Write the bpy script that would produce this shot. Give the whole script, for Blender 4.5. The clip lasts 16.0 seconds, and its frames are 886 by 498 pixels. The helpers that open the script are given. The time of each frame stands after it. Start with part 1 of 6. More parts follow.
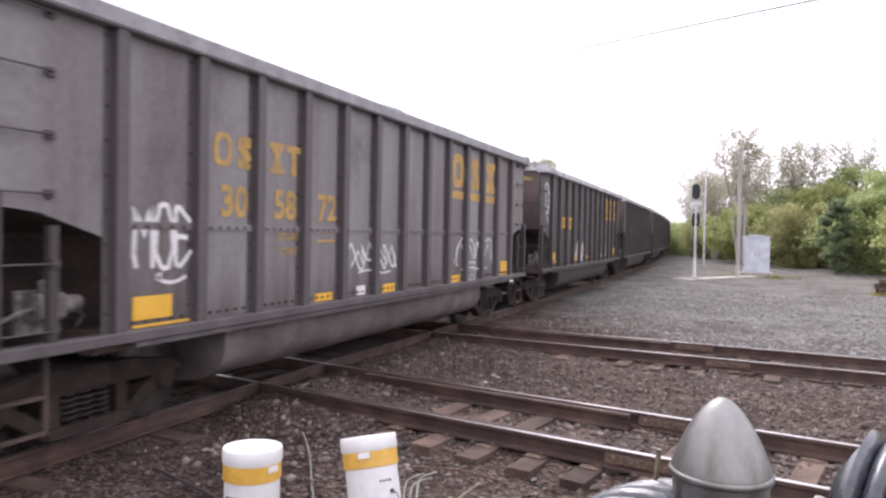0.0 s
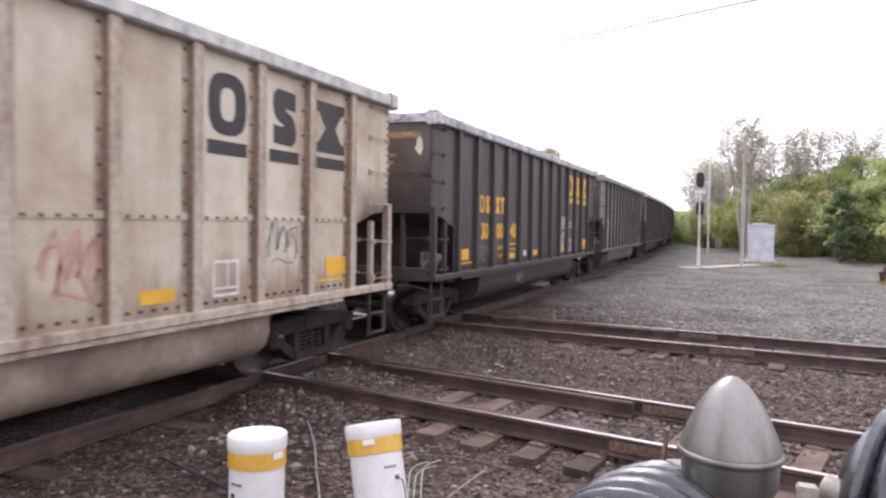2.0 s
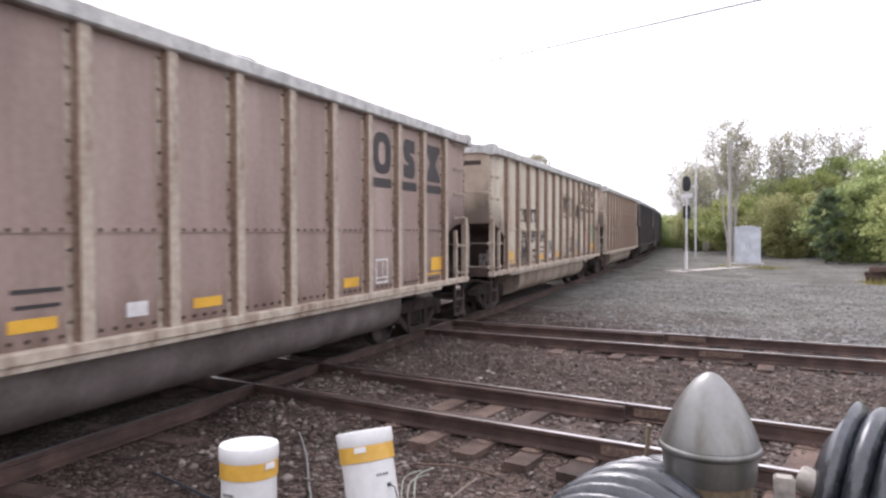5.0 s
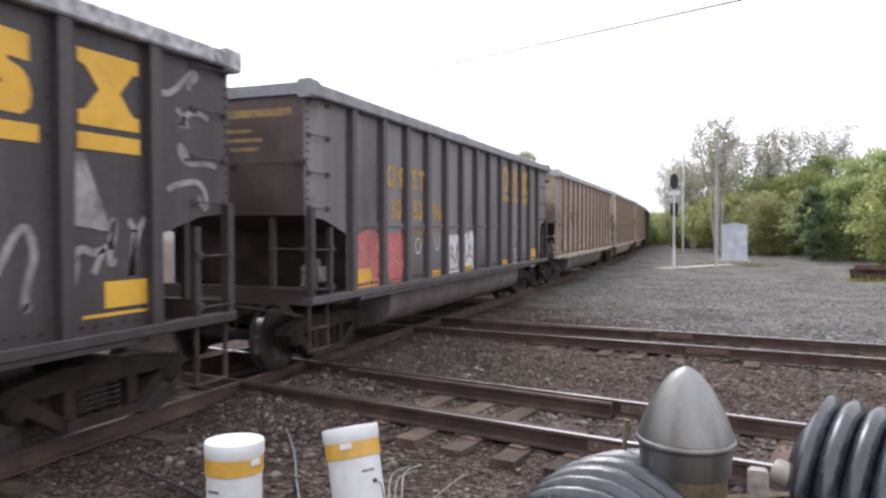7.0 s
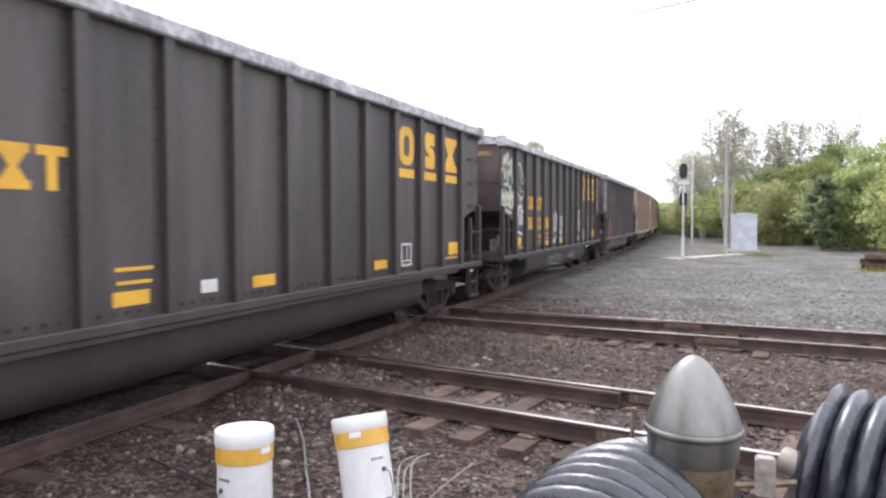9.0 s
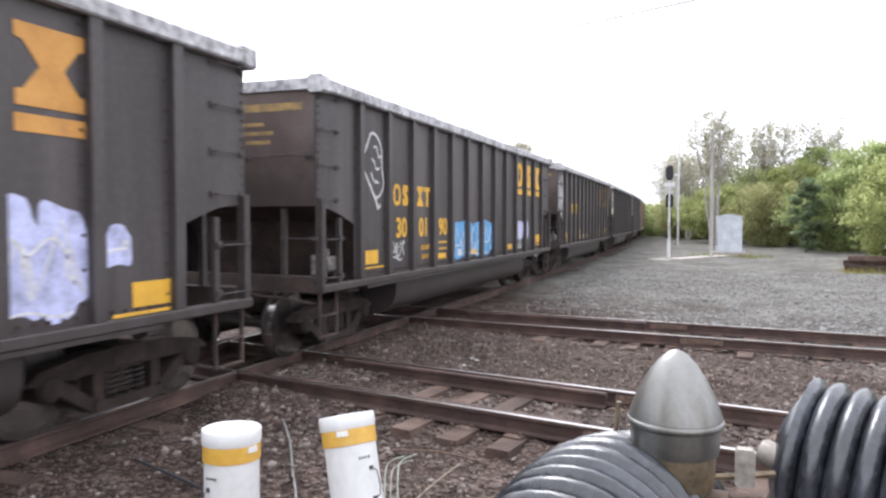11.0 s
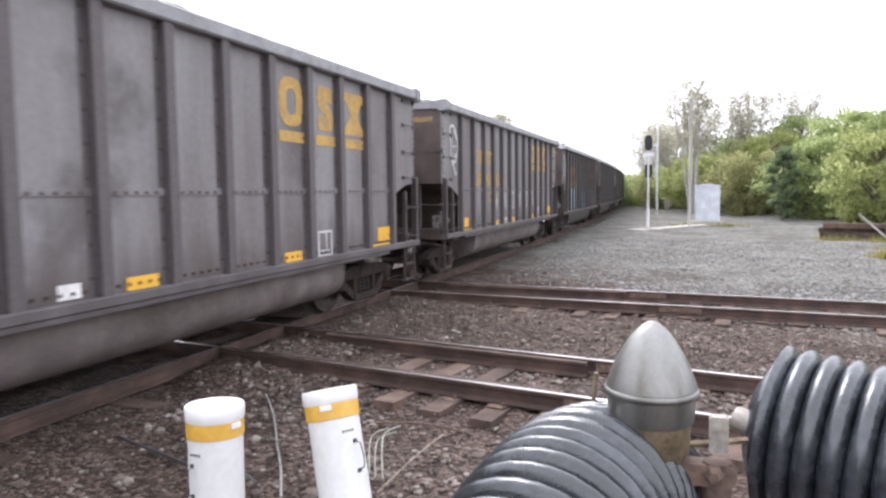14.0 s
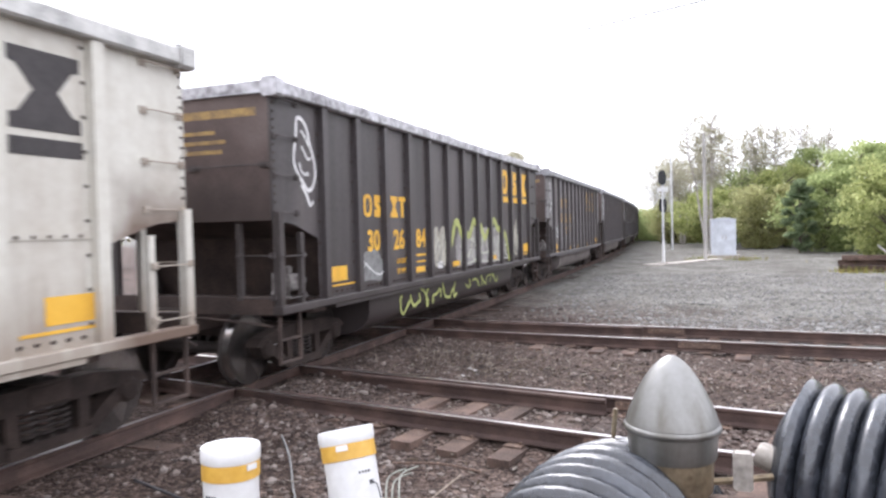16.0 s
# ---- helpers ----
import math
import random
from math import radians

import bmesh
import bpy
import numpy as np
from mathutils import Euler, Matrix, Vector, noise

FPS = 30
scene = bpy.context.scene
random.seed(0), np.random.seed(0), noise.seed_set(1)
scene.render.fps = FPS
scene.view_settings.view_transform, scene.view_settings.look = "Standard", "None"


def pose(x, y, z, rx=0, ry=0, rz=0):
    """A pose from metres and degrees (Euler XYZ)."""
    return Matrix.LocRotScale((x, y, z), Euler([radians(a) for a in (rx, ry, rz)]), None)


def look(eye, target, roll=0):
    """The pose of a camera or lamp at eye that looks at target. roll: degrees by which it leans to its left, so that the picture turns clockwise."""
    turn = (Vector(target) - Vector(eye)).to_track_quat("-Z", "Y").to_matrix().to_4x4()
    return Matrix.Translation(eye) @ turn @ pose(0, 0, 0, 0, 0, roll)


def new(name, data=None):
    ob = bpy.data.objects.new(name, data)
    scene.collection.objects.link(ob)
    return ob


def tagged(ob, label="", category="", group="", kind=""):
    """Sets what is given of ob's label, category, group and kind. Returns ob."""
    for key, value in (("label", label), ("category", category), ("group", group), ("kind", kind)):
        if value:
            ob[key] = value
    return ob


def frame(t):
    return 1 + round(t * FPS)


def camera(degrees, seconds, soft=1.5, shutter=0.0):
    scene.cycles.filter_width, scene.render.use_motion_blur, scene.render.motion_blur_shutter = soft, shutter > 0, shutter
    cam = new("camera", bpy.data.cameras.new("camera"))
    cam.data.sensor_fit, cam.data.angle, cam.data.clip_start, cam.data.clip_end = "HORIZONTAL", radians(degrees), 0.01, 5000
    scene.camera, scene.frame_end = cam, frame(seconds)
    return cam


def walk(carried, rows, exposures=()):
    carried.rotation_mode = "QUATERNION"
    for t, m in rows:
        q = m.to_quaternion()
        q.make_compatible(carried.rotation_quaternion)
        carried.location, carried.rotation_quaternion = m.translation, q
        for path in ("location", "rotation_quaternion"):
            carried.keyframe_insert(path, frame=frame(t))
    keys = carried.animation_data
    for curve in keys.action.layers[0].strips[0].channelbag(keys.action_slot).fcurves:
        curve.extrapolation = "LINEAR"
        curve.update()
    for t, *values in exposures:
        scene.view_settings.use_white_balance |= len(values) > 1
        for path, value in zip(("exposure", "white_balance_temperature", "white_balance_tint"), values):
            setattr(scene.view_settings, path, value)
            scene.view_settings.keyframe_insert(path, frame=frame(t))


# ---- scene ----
import functools

# camera and its walk
cam = camera(63.4, 16.0, soft=2.5, shutter=0.14)
PATH = [
    (0, pose(-0.004, -0.002, 1.948, 88.74, -1.11, 22.79)),
    (0.5, pose(-0.008, 0.001, 1.946, 88.35, -1.15, 23.21)),
    (1, pose(-0.006, 0.001, 1.945, 88.20, -1.43, 22.97)),
    (1.5, pose(-0.004, 0.001, 1.943, 87.88, -1.20, 22.48)),
    (2, pose(-0.007, 0.003, 1.941, 87.91, -0.91, 23.06)),
    (2.5, pose(-0.004, 0.003, 1.940, 88.28, -0.35, 22.94)),
    (3, pose(-0.004, 0.001, 1.939, 88.32, -0.35, 23.14)),
    (3.5, pose(-0.002, 0.001, 1.937, 88.26, 0.18, 22.78)),
    (4, pose(-0.002, -0.002, 1.939, 88.55, 0.13, 22.68)),
    (6.5, pose(0.005, -0.008, 1.940, 88.41, 0.10, 21.34)),
    (7, pose(0.006, -0.007, 1.939, 88.31, -0.01, 21.27)),
    (7.5, pose(0.007, -0.008, 1.940, 88.44, -0.29, 21.16)),
    (8, pose(0.006, -0.007, 1.939, 87.12, -0.08, 22.08)),
    (10.5, pose(0.008, -0.015, 1.938, 88.25, 0.32, 21.53)),
    (11, pose(0.009, -0.016, 1.936, 87.59, -0.09, 20.92)),
    (11.4, pose(0.013, -0.014, 1.934, 90.17, 2.16, 22.30)),
    (11.5, pose(0.014, -0.021, 1.936, 88.58, 1.78, 22.26)),
    (12, pose(0.013, -0.018, 1.936, 82.55, -0.03, 17.54)),
    (12.5, pose(0.011, -0.018, 1.938, 87.11, 0.49, 19.21)),
    (13, pose(0.012, -0.018, 1.937, 87.72, 1.22, 20.90)),
    (13.5, pose(0.012, -0.020, 1.936, 86.72, 1.28, 20.42)),
    (14, pose(0.011, -0.017, 1.938, 85.41, 0.61, 19.35)),
    (14.5, pose(0.010, -0.016, 1.938, 87.88, 1.15, 20.43)),
    (15, pose(0.011, -0.016, 1.938, 88.09, 1.36, 20.68)),
    (15.5, pose(0.011, -0.016, 1.937, 88.44, 1.49, 20.65)),
    (16, pose(0.011, -0.017, 1.937, 88.43, 1.44, 20.49)),
]
walk(cam, PATH, exposures=[(0.0, 0.94, 6250, 23), (2.0, 0.88, 6250, 23), (4.2, 0.85, 6250, 22), (6.3, 0.60, 6100, 16), (7.2, 0.62, 6100, 16), (8.0, 0.96, 6100, 16), (10.3, 1.10, 6100, 15), (11.1, 1.12, 6100, 14), (11.5, 0.92, 6100, 14), (11.9, 1.18, 6100, 14), (16.0, 1.28, 6100, 16)])

# world and sun: bright overcast, sun hidden ahead and to the left
world = bpy.data.worlds.new("overcast")
scene.world = world
world.use_nodes = True
wt = world.node_tree
sky = wt.nodes.new("ShaderNodeTexSky")
sky.sky_type, sky.sun_disc = "NISHITA", False
sky.sun_elevation, sky.sun_rotation = radians(48), radians(-35)
sky.air_density, sky.dust_density, sky.ozone_density = 1.0, 6.0, 1.0
dull = wt.nodes.new("ShaderNodeHueSaturation")
dull.inputs["Saturation"].default_value = 0.12
cloud = wt.nodes.new("ShaderNodeMix")
cloud.data_type = "RGBA"
cloud.inputs[0].default_value = 0.75
cloud.inputs[7].default_value = (10.5, 10.6, 10.8, 1)
wt.links.new(sky.outputs[0], dull.inputs["Color"])
wt.links.new(dull.outputs[0], cloud.inputs[6])
wt.links.new(cloud.outputs[2], wt.nodes["Background"].inputs[0])
wt.nodes["Background"].inputs[1].default_value = 0.12
sun = new("sun", bpy.data.lights.new("sun", "SUN"))
sun.data.energy, sun.data.angle, sun.data.color = 1.0, radians(25), (1.0, 0.96, 0.9)
sun.matrix_world = look((-30, 45, 60), (0, 5, 0))


# ---- materials ----
def material(name, base, rough=0.7, metal=0.0, dark=None, light=None, scale=4.0, fine=60.0, bump=0.2, dist=0.01,
             amount=0.6, streak=False, per_object=0.0, spec=0.5, blotch=None, foot=None, footz=(0.95, 1.75), ends=None, grains=None):
    """Paint, stone or metal with patches, grain and relief; streak stretches the patches down the surface."""
    m = bpy.data.materials.new(name)
    m.use_nodes = True
    n, l = m.node_tree.nodes, m.node_tree.links
    b = n["Principled BSDF"]
    b.inputs["Roughness"].default_value, b.inputs["Metallic"].default_value = rough, metal
    b.inputs["Specular IOR Level"].default_value = spec
    tc = n.new("ShaderNodeTexCoord")
    mp = n.new("ShaderNodeMapping")
    l.new(tc.outputs["Object"], mp.inputs["Vector"])
    if streak:
        mp.inputs["Scale"].default_value = (1.0, 1.0, 0.12)
    if per_object:
        oi = n.new("ShaderNodeObjectInfo")
        mul = n.new("ShaderNodeMath")
        mul.operation = "MULTIPLY"
        mul.inputs[1].default_value = 37.0
        l.new(oi.outputs["Random"], mul.inputs[0])
        l.new(mul.outputs[0], mp.inputs["Location"])
    dark = dark or tuple(c * 0.55 for c in base)
    light = light or tuple(min(1, c * 1.35) for c in base)
    n1 = n.new("ShaderNodeTexNoise")
    n1.inputs["Scale"].default_value, n1.inputs["Detail"].default_value = scale, 6
    n2 = n.new("ShaderNodeTexNoise")
    n2.inputs["Scale"].default_value, n2.inputs["Detail"].default_value = fine, 4
    l.new(mp.outputs[0], n1.inputs["Vector"])
    l.new(tc.outputs["Object"], n2.inputs["Vector"])
    ramp = n.new("ShaderNodeValToRGB")
    e = ramp.color_ramp.elements
    e[0].position, e[0].color = 0.32, (*dark, 1)
    e[1].position, e[1].color = 0.68, (*light, 1)
    mid = e.new(0.5)
    mid.color = (*base, 1)
    l.new(n1.outputs["Fac"], ramp.inputs["Fac"])
    ramp2 = n.new("ShaderNodeValToRGB")
    e2 = ramp2.color_ramp.elements
    e2[0].position, e2[0].color = 0.3, (*dark, 1)
    e2[1].position, e2[1].color = 0.7, (*light, 1)
    l.new(n2.outputs["Fac"], ramp2.inputs["Fac"])
    mix = n.new("ShaderNodeMix")
    mix.data_type = "RGBA"
    mix.inputs[0].default_value = 1 - amount
    l.new(ramp.outputs[0], mix.inputs[6])
    l.new(ramp2.outputs[0], mix.inputs[7])
    out = mix.outputs[2]
    if blotch:
        # large soft stains, elsewhere on each object
        tint, where, lo, hi = blotch
        oi2 = n.new("ShaderNodeObjectInfo")
        far = n.new("ShaderNodeVectorMath")
        far.operation = "MULTIPLY_ADD"
        far.inputs[1].default_value = (41.0, 23.0, 17.0)
        l.new(oi2.outputs["Random"], far.inputs[0])
        l.new(tc.outputs["Object"], far.inputs[2])
        n5 = n.new("ShaderNodeTexNoise")
        n5.inputs["Scale"].default_value, n5.inputs["Detail"].default_value, n5.inputs["Roughness"].default_value = where, 7, 0.6
        l.new(far.outputs[0], n5.inputs["Vector"])
        patchy = n.new("ShaderNodeMapRange")
        patchy.inputs["From Min"].default_value, patchy.inputs["From Max"].default_value = lo, hi
        patchy.inputs["To Max"].default_value = 0.7
        l.new(n5.outputs["Fac"], patchy.inputs["Value"])
        stain = n.new("ShaderNodeMix")
        stain.data_type = "RGBA"
        stain.inputs[7].default_value = (*tint, 1)
        l.new(patchy.outputs[0], stain.inputs[0])
        l.new(out, stain.inputs[6])
        out = stain.outputs[2]
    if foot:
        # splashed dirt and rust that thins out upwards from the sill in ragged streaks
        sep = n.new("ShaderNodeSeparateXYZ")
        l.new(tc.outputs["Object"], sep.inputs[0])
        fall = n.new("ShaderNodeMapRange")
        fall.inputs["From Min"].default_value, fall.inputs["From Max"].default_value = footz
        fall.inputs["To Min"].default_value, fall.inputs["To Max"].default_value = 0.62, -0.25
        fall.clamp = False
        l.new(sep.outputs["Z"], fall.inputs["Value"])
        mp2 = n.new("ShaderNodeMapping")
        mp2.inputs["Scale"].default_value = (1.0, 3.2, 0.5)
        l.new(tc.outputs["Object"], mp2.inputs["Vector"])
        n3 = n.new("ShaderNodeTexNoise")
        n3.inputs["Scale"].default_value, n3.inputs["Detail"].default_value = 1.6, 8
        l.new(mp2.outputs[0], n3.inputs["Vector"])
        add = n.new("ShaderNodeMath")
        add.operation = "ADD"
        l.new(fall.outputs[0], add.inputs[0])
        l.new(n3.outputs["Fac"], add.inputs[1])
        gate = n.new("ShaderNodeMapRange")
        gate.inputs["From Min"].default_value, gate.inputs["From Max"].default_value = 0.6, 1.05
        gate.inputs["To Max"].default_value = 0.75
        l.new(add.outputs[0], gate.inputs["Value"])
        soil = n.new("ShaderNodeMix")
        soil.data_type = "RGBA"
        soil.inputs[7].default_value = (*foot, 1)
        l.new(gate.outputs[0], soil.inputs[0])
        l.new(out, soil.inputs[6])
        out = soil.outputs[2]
    if ends:
        # rust and soot round the lower corners of the end bays
        def stage(val, a, c, lo=0.0, hi=1.0):
            q = n.new("ShaderNodeMapRange")
            q.inputs["From Min"].default_value, q.inputs["From Max"].default_value = a, c
            q.inputs["To Min"].default_value, q.inputs["To Max"].default_value = lo, hi
            l.new(val, q.inputs["Value"])
            return q.outputs[0]

        def two(op, a, c):
            q = n.new("ShaderNodeMath")
            q.operation = op
            for i, val in enumerate((a, c)):
                if isinstance(val, float):
                    q.inputs[i].default_value = val
                else:
                    l.new(val, q.inputs[i])
            return q.outputs[0]

        sp = n.new("ShaderNodeSeparateXYZ")
        l.new(tc.outputs["Object"], sp.inputs[0])
        along = stage(two("ABSOLUTE", sp.outputs["Y"], 0.0), 5.75, 6.3)
        up = stage(sp.outputs["Z"], 2.75, 1.95)
        n4 = n.new("ShaderNodeTexNoise")
        n4.inputs["Scale"].default_value, n4.inputs["Detail"].default_value = 2.6, 8
        l.new(tc.outputs["Object"], n4.inputs["Vector"])
        raw = two("ADD", two("MULTIPLY", along, up), two("MULTIPLY", n4.outputs["Fac"], 0.7))
        soot = n.new("ShaderNodeMix")
        soot.data_type = "RGBA"
        soot.inputs[7].default_value = (*ends, 1)
        l.new(stage(raw, 0.5, 1.25, 0.0, 0.95), soot.inputs[0])
        l.new(out, soot.inputs[6])
        out = soot.outputs[2]
    if grains:
        # every stone has a shade of its own
        geo = n.new("ShaderNodeNewGeometry")
        gr = n.new("ShaderNodeValToRGB")
        ge = gr.color_ramp.elements
        ge[0].color, ge[1].color = (*grains[0], 1), (*grains[-1], 1)
        for i, c in enumerate(grains[1:-1]):
            ge.new((i + 1) / (len(grains) - 1) * 0.95).color = (*c, 1)
        l.new(geo.outputs["Random Per Island"], gr.inputs[0])
        gm = n.new("ShaderNodeMix")
        gm.data_type = "RGBA"
        gm.inputs[0].default_value = 0.72
        l.new(out, gm.inputs[6])
        l.new(gr.outputs[0], gm.inputs[7])
        out = gm.outputs[2]
    if per_object:
        hs = n.new("ShaderNodeHueSaturation")
        mr = n.new("ShaderNodeMapRange")
        mr.inputs["To Min"].default_value, mr.inputs["To Max"].default_value = 1 - per_object, 1 + per_object
        l.new(oi.outputs["Random"], mr.inputs["Value"])
        l.new(mr.outputs[0], hs.inputs["Value"])
        l.new(out, hs.inputs["Color"])
        out = hs.outputs[0]
    l.new(out, b.inputs["Base Color"])
    if bump:
        bp = n.new("ShaderNodeBump")
        bp.inputs["Strength"].default_value, bp.inputs["Distance"].default_value = bump, dist
        l.new(n2.outputs["Fac"], bp.inputs["Height"])
        l.new(bp.outputs[0], b.inputs["Normal"])
    return m


def leaf_material(name, a, b_, c):
    m = bpy.data.materials.new(name)
    m.use_nodes = True
    n, l = m.node_tree.nodes, m.node_tree.links
    out = n["Material Output"]
    n.remove(n["Principled BSDF"])
    geo = n.new("ShaderNodeNewGeometry")
    ramp = n.new("ShaderNodeValToRGB")
    e = ramp.color_ramp.elements
    e[0].color, e[1].color = (*a, 1), (*c, 1)
    mid = e.new(0.55)
    mid.color = (*b_, 1)
    l.new(geo.outputs["Random Per Island"], ramp.inputs[0])
    d, t, mx = n.new("ShaderNodeBsdfDiffuse"), n.new("ShaderNodeBsdfTranslucent"), n.new("ShaderNodeMixShader")
    mx.inputs[0].default_value = 0.65
    l.new(ramp.outputs[0], d.inputs[0])
    l.new(ramp.outputs[0], t.inputs[0])
    l.new(d.outputs[0], mx.inputs[1])
    l.new(t.outputs[0], mx.inputs[2])
    l.new(mx.outputs[0], out.inputs[0])
    return m


def ground_material():
    """Brown cinder ballast along the tracks, paler grey gravel on the yard past them."""
    m = bpy.data.materials.new("ballast_and_gravel")
    m.use_nodes = True
    n, l = m.node_tree.nodes, m.node_tree.links
    b = n["Principled BSDF"]
    b.inputs["Roughness"].default_value = 0.9
    b.inputs["Specular IOR Level"].default_value = 0.25
    tc = n.new("ShaderNodeTexCoord")
    vo = n.new("ShaderNodeTexVoronoi")
    vo.inputs["Scale"].default_value = 31
    l.new(tc.outputs["Object"], vo.inputs["Vector"])
    no = n.new("ShaderNodeTexNoise")
    no.inputs["Scale"].default_value, no.inputs["Detail"].default_value = 0.45, 10
    no.inputs["Roughness"].default_value = 0.68
    l.new(tc.outputs["Object"], no.inputs["Vector"])
    sep = n.new("ShaderNodeSeparateXYZ")
    l.new(tc.outputs["Object"], sep.inputs[0])

    def math_node(op, a, c):
        q = n.new("ShaderNodeMath")
        q.operation = op
        for i, val in enumerate((a, c)):
            if isinstance(val, (int, float)):
                q.inputs[i].default_value = val
            else:
                l.new(val, q.inputs[i])
        return q.outputs[0]

    # yard: y + 1.6 x beyond a wavering line
    wav = math_node("MULTIPLY", no.outputs["Fac"], 5.0)
    across = math_node("ADD", math_node("MULTIPLY", sep.outputs["X"], 0.9), sep.outputs["Y"])
    edge = math_node("ADD", across, wav)
    mr = n.new("ShaderNodeMapRange")
    mr.inputs["From Min"].default_value, mr.inputs["From Max"].default_value = 15.0, 23.0
    l.new(edge, mr.inputs["Value"])
    stones = []
    for cols in (((0.03, 0.020, 0.016), (0.096, 0.067, 0.056), (0.235, 0.185, 0.16)),
                 ((0.11, 0.11, 0.10), (0.19, 0.19, 0.174), (0.31, 0.31, 0.288))):
        r = n.new("ShaderNodeValToRGB")
        e = r.color_ramp.elements
        e[0].color, e[1].color = (*cols[0], 1), (*cols[2], 1)
        mid = e.new(0.6)
        mid.color = (*cols[1], 1)
        sr = n.new("ShaderNodeSeparateColor")
        l.new(vo.outputs["Color"], sr.inputs[0])
        l.new(sr.outputs[0], r.inputs[0])
        stones.append(r.outputs[0])
    mix = n.new("ShaderNodeMix")
    mix.data_type = "RGBA"
    l.new(mr.outputs[0], mix.inputs[0])
    l.new(stones[0], mix.inputs[6])
    l.new(stones[1], mix.inputs[7])
    patch = n.new("ShaderNodeMix")
    patch.data_type, patch.blend_type = "RGBA", "MULTIPLY"
    patch.inputs[0].default_value = 0.8
    pr = n.new("ShaderNodeValToRGB")
    pr.color_ramp.elements[0].position, pr.color_ramp.elements[1].position = 0.35, 0.62
    pr.color_ramp.elements[0].color = (0.36, 0.32, 0.29, 1)
    l.new(no.outputs["Fac"], pr.inputs[0])
    l.new(mix.outputs[2], patch.inputs[6])
    l.new(pr.outputs[0], patch.inputs[7])
    # random darker and paler spots at hand size
    fine = n.new("ShaderNodeTexNoise")
    fine.inputs["Scale"].default_value, fine.inputs["Detail"].default_value, fine.inputs["Roughness"].default_value = 3.2, 9, 0.75
    l.new(tc.outputs["Object"], fine.inputs["Vector"])
    fr = n.new("ShaderNodeValToRGB")
    fr.color_ramp.elements[0].position, fr.color_ramp.elements[1].position = 0.36, 0.66
    fr.color_ramp.elements[0].color, fr.color_ramp.elements[1].color = (0.5, 0.46, 0.43, 1), (1.35, 1.33, 1.3, 1)
    l.new(fine.outputs["Fac"], fr.inputs[0])
    spots = n.new("ShaderNodeMix")
    spots.data_type, spots.blend_type = "RGBA", "MULTIPLY"
    spots.inputs[0].default_value = 0.85
    l.new(patch.outputs[2], spots.inputs[6])
    l.new(fr.outputs[0], spots.inputs[7])
    l.new(spots.outputs[2], b.inputs["Base Color"])
    bp = n.new("ShaderNodeBump")
    bp.inputs["Strength"].default_value, bp.inputs["Distance"].default_value = 0.9, 0.03
    l.new(vo.outputs["Distance"], bp.inputs["Height"])
    bp.invert = True
    l.new(bp.outputs[0], b.inputs["Normal"])
    return m


GROUND = ground_material()
STONE = material("ballast_stone", (0.095, 0.076, 0.068), 0.9, dark=(0.04, 0.031, 0.027), light=(0.20, 0.17, 0.155), scale=9, fine=50, amount=0.75, grains=((0.03, 0.020, 0.017), (0.073, 0.050, 0.042), (0.105, 0.077, 0.064), (0.145, 0.112, 0.094), (0.30, 0.26, 0.23)))
YARDSTONE = material("yard_stone", (0.20, 0.195, 0.19), 0.9, dark=(0.11, 0.107, 0.103), light=(0.34, 0.335, 0.325), scale=9, fine=50, amount=0.75, grains=((0.09, 0.088, 0.08), (0.16, 0.158, 0.147), (0.21, 0.208, 0.195), (0.32, 0.315, 0.30)))
RAIL = material("rusty_rail", (0.068, 0.042, 0.035), 0.75, 0.2, dark=(0.035, 0.022, 0.02), light=(0.14, 0.088, 0.07), scale=3, fine=80)
RAILTOP = material("polished_railhead", (0.55, 0.53, 0.52), 0.28, 1.0, dark=(0.35, 0.32, 0.3), scale=2, bump=0.05)
RAILDULL = material("dull_railhead", (0.20, 0.18, 0.175), 0.5, 0.7, dark=(0.10, 0.08, 0.075), scale=2, bump=0.05)
TIE = material("weathered_tie", (0.082, 0.052, 0.040), 0.9, dark=(0.03, 0.02, 0.016), light=(0.15, 0.10, 0.077), scale=3, fine=45, bump=0.6, per_object=0.45)
# foot: splashed dirt, its colour deepened to hold the lens falloff low down
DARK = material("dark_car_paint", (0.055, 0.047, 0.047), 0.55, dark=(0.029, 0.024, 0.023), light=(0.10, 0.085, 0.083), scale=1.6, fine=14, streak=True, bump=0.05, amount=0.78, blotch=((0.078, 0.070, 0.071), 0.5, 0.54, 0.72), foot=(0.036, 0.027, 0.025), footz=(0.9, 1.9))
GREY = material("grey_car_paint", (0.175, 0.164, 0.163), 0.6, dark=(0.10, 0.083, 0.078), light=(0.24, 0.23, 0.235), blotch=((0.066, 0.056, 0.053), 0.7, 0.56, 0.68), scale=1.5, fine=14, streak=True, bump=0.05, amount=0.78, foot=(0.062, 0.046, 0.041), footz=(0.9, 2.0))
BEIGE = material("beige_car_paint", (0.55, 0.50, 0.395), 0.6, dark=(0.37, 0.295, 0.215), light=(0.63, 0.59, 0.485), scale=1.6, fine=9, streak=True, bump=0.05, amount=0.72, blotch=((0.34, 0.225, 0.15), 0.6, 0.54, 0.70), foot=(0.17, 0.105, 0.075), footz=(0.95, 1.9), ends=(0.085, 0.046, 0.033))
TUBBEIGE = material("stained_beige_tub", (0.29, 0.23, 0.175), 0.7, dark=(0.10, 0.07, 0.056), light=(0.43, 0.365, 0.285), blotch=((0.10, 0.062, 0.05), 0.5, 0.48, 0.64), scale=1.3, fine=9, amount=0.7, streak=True)
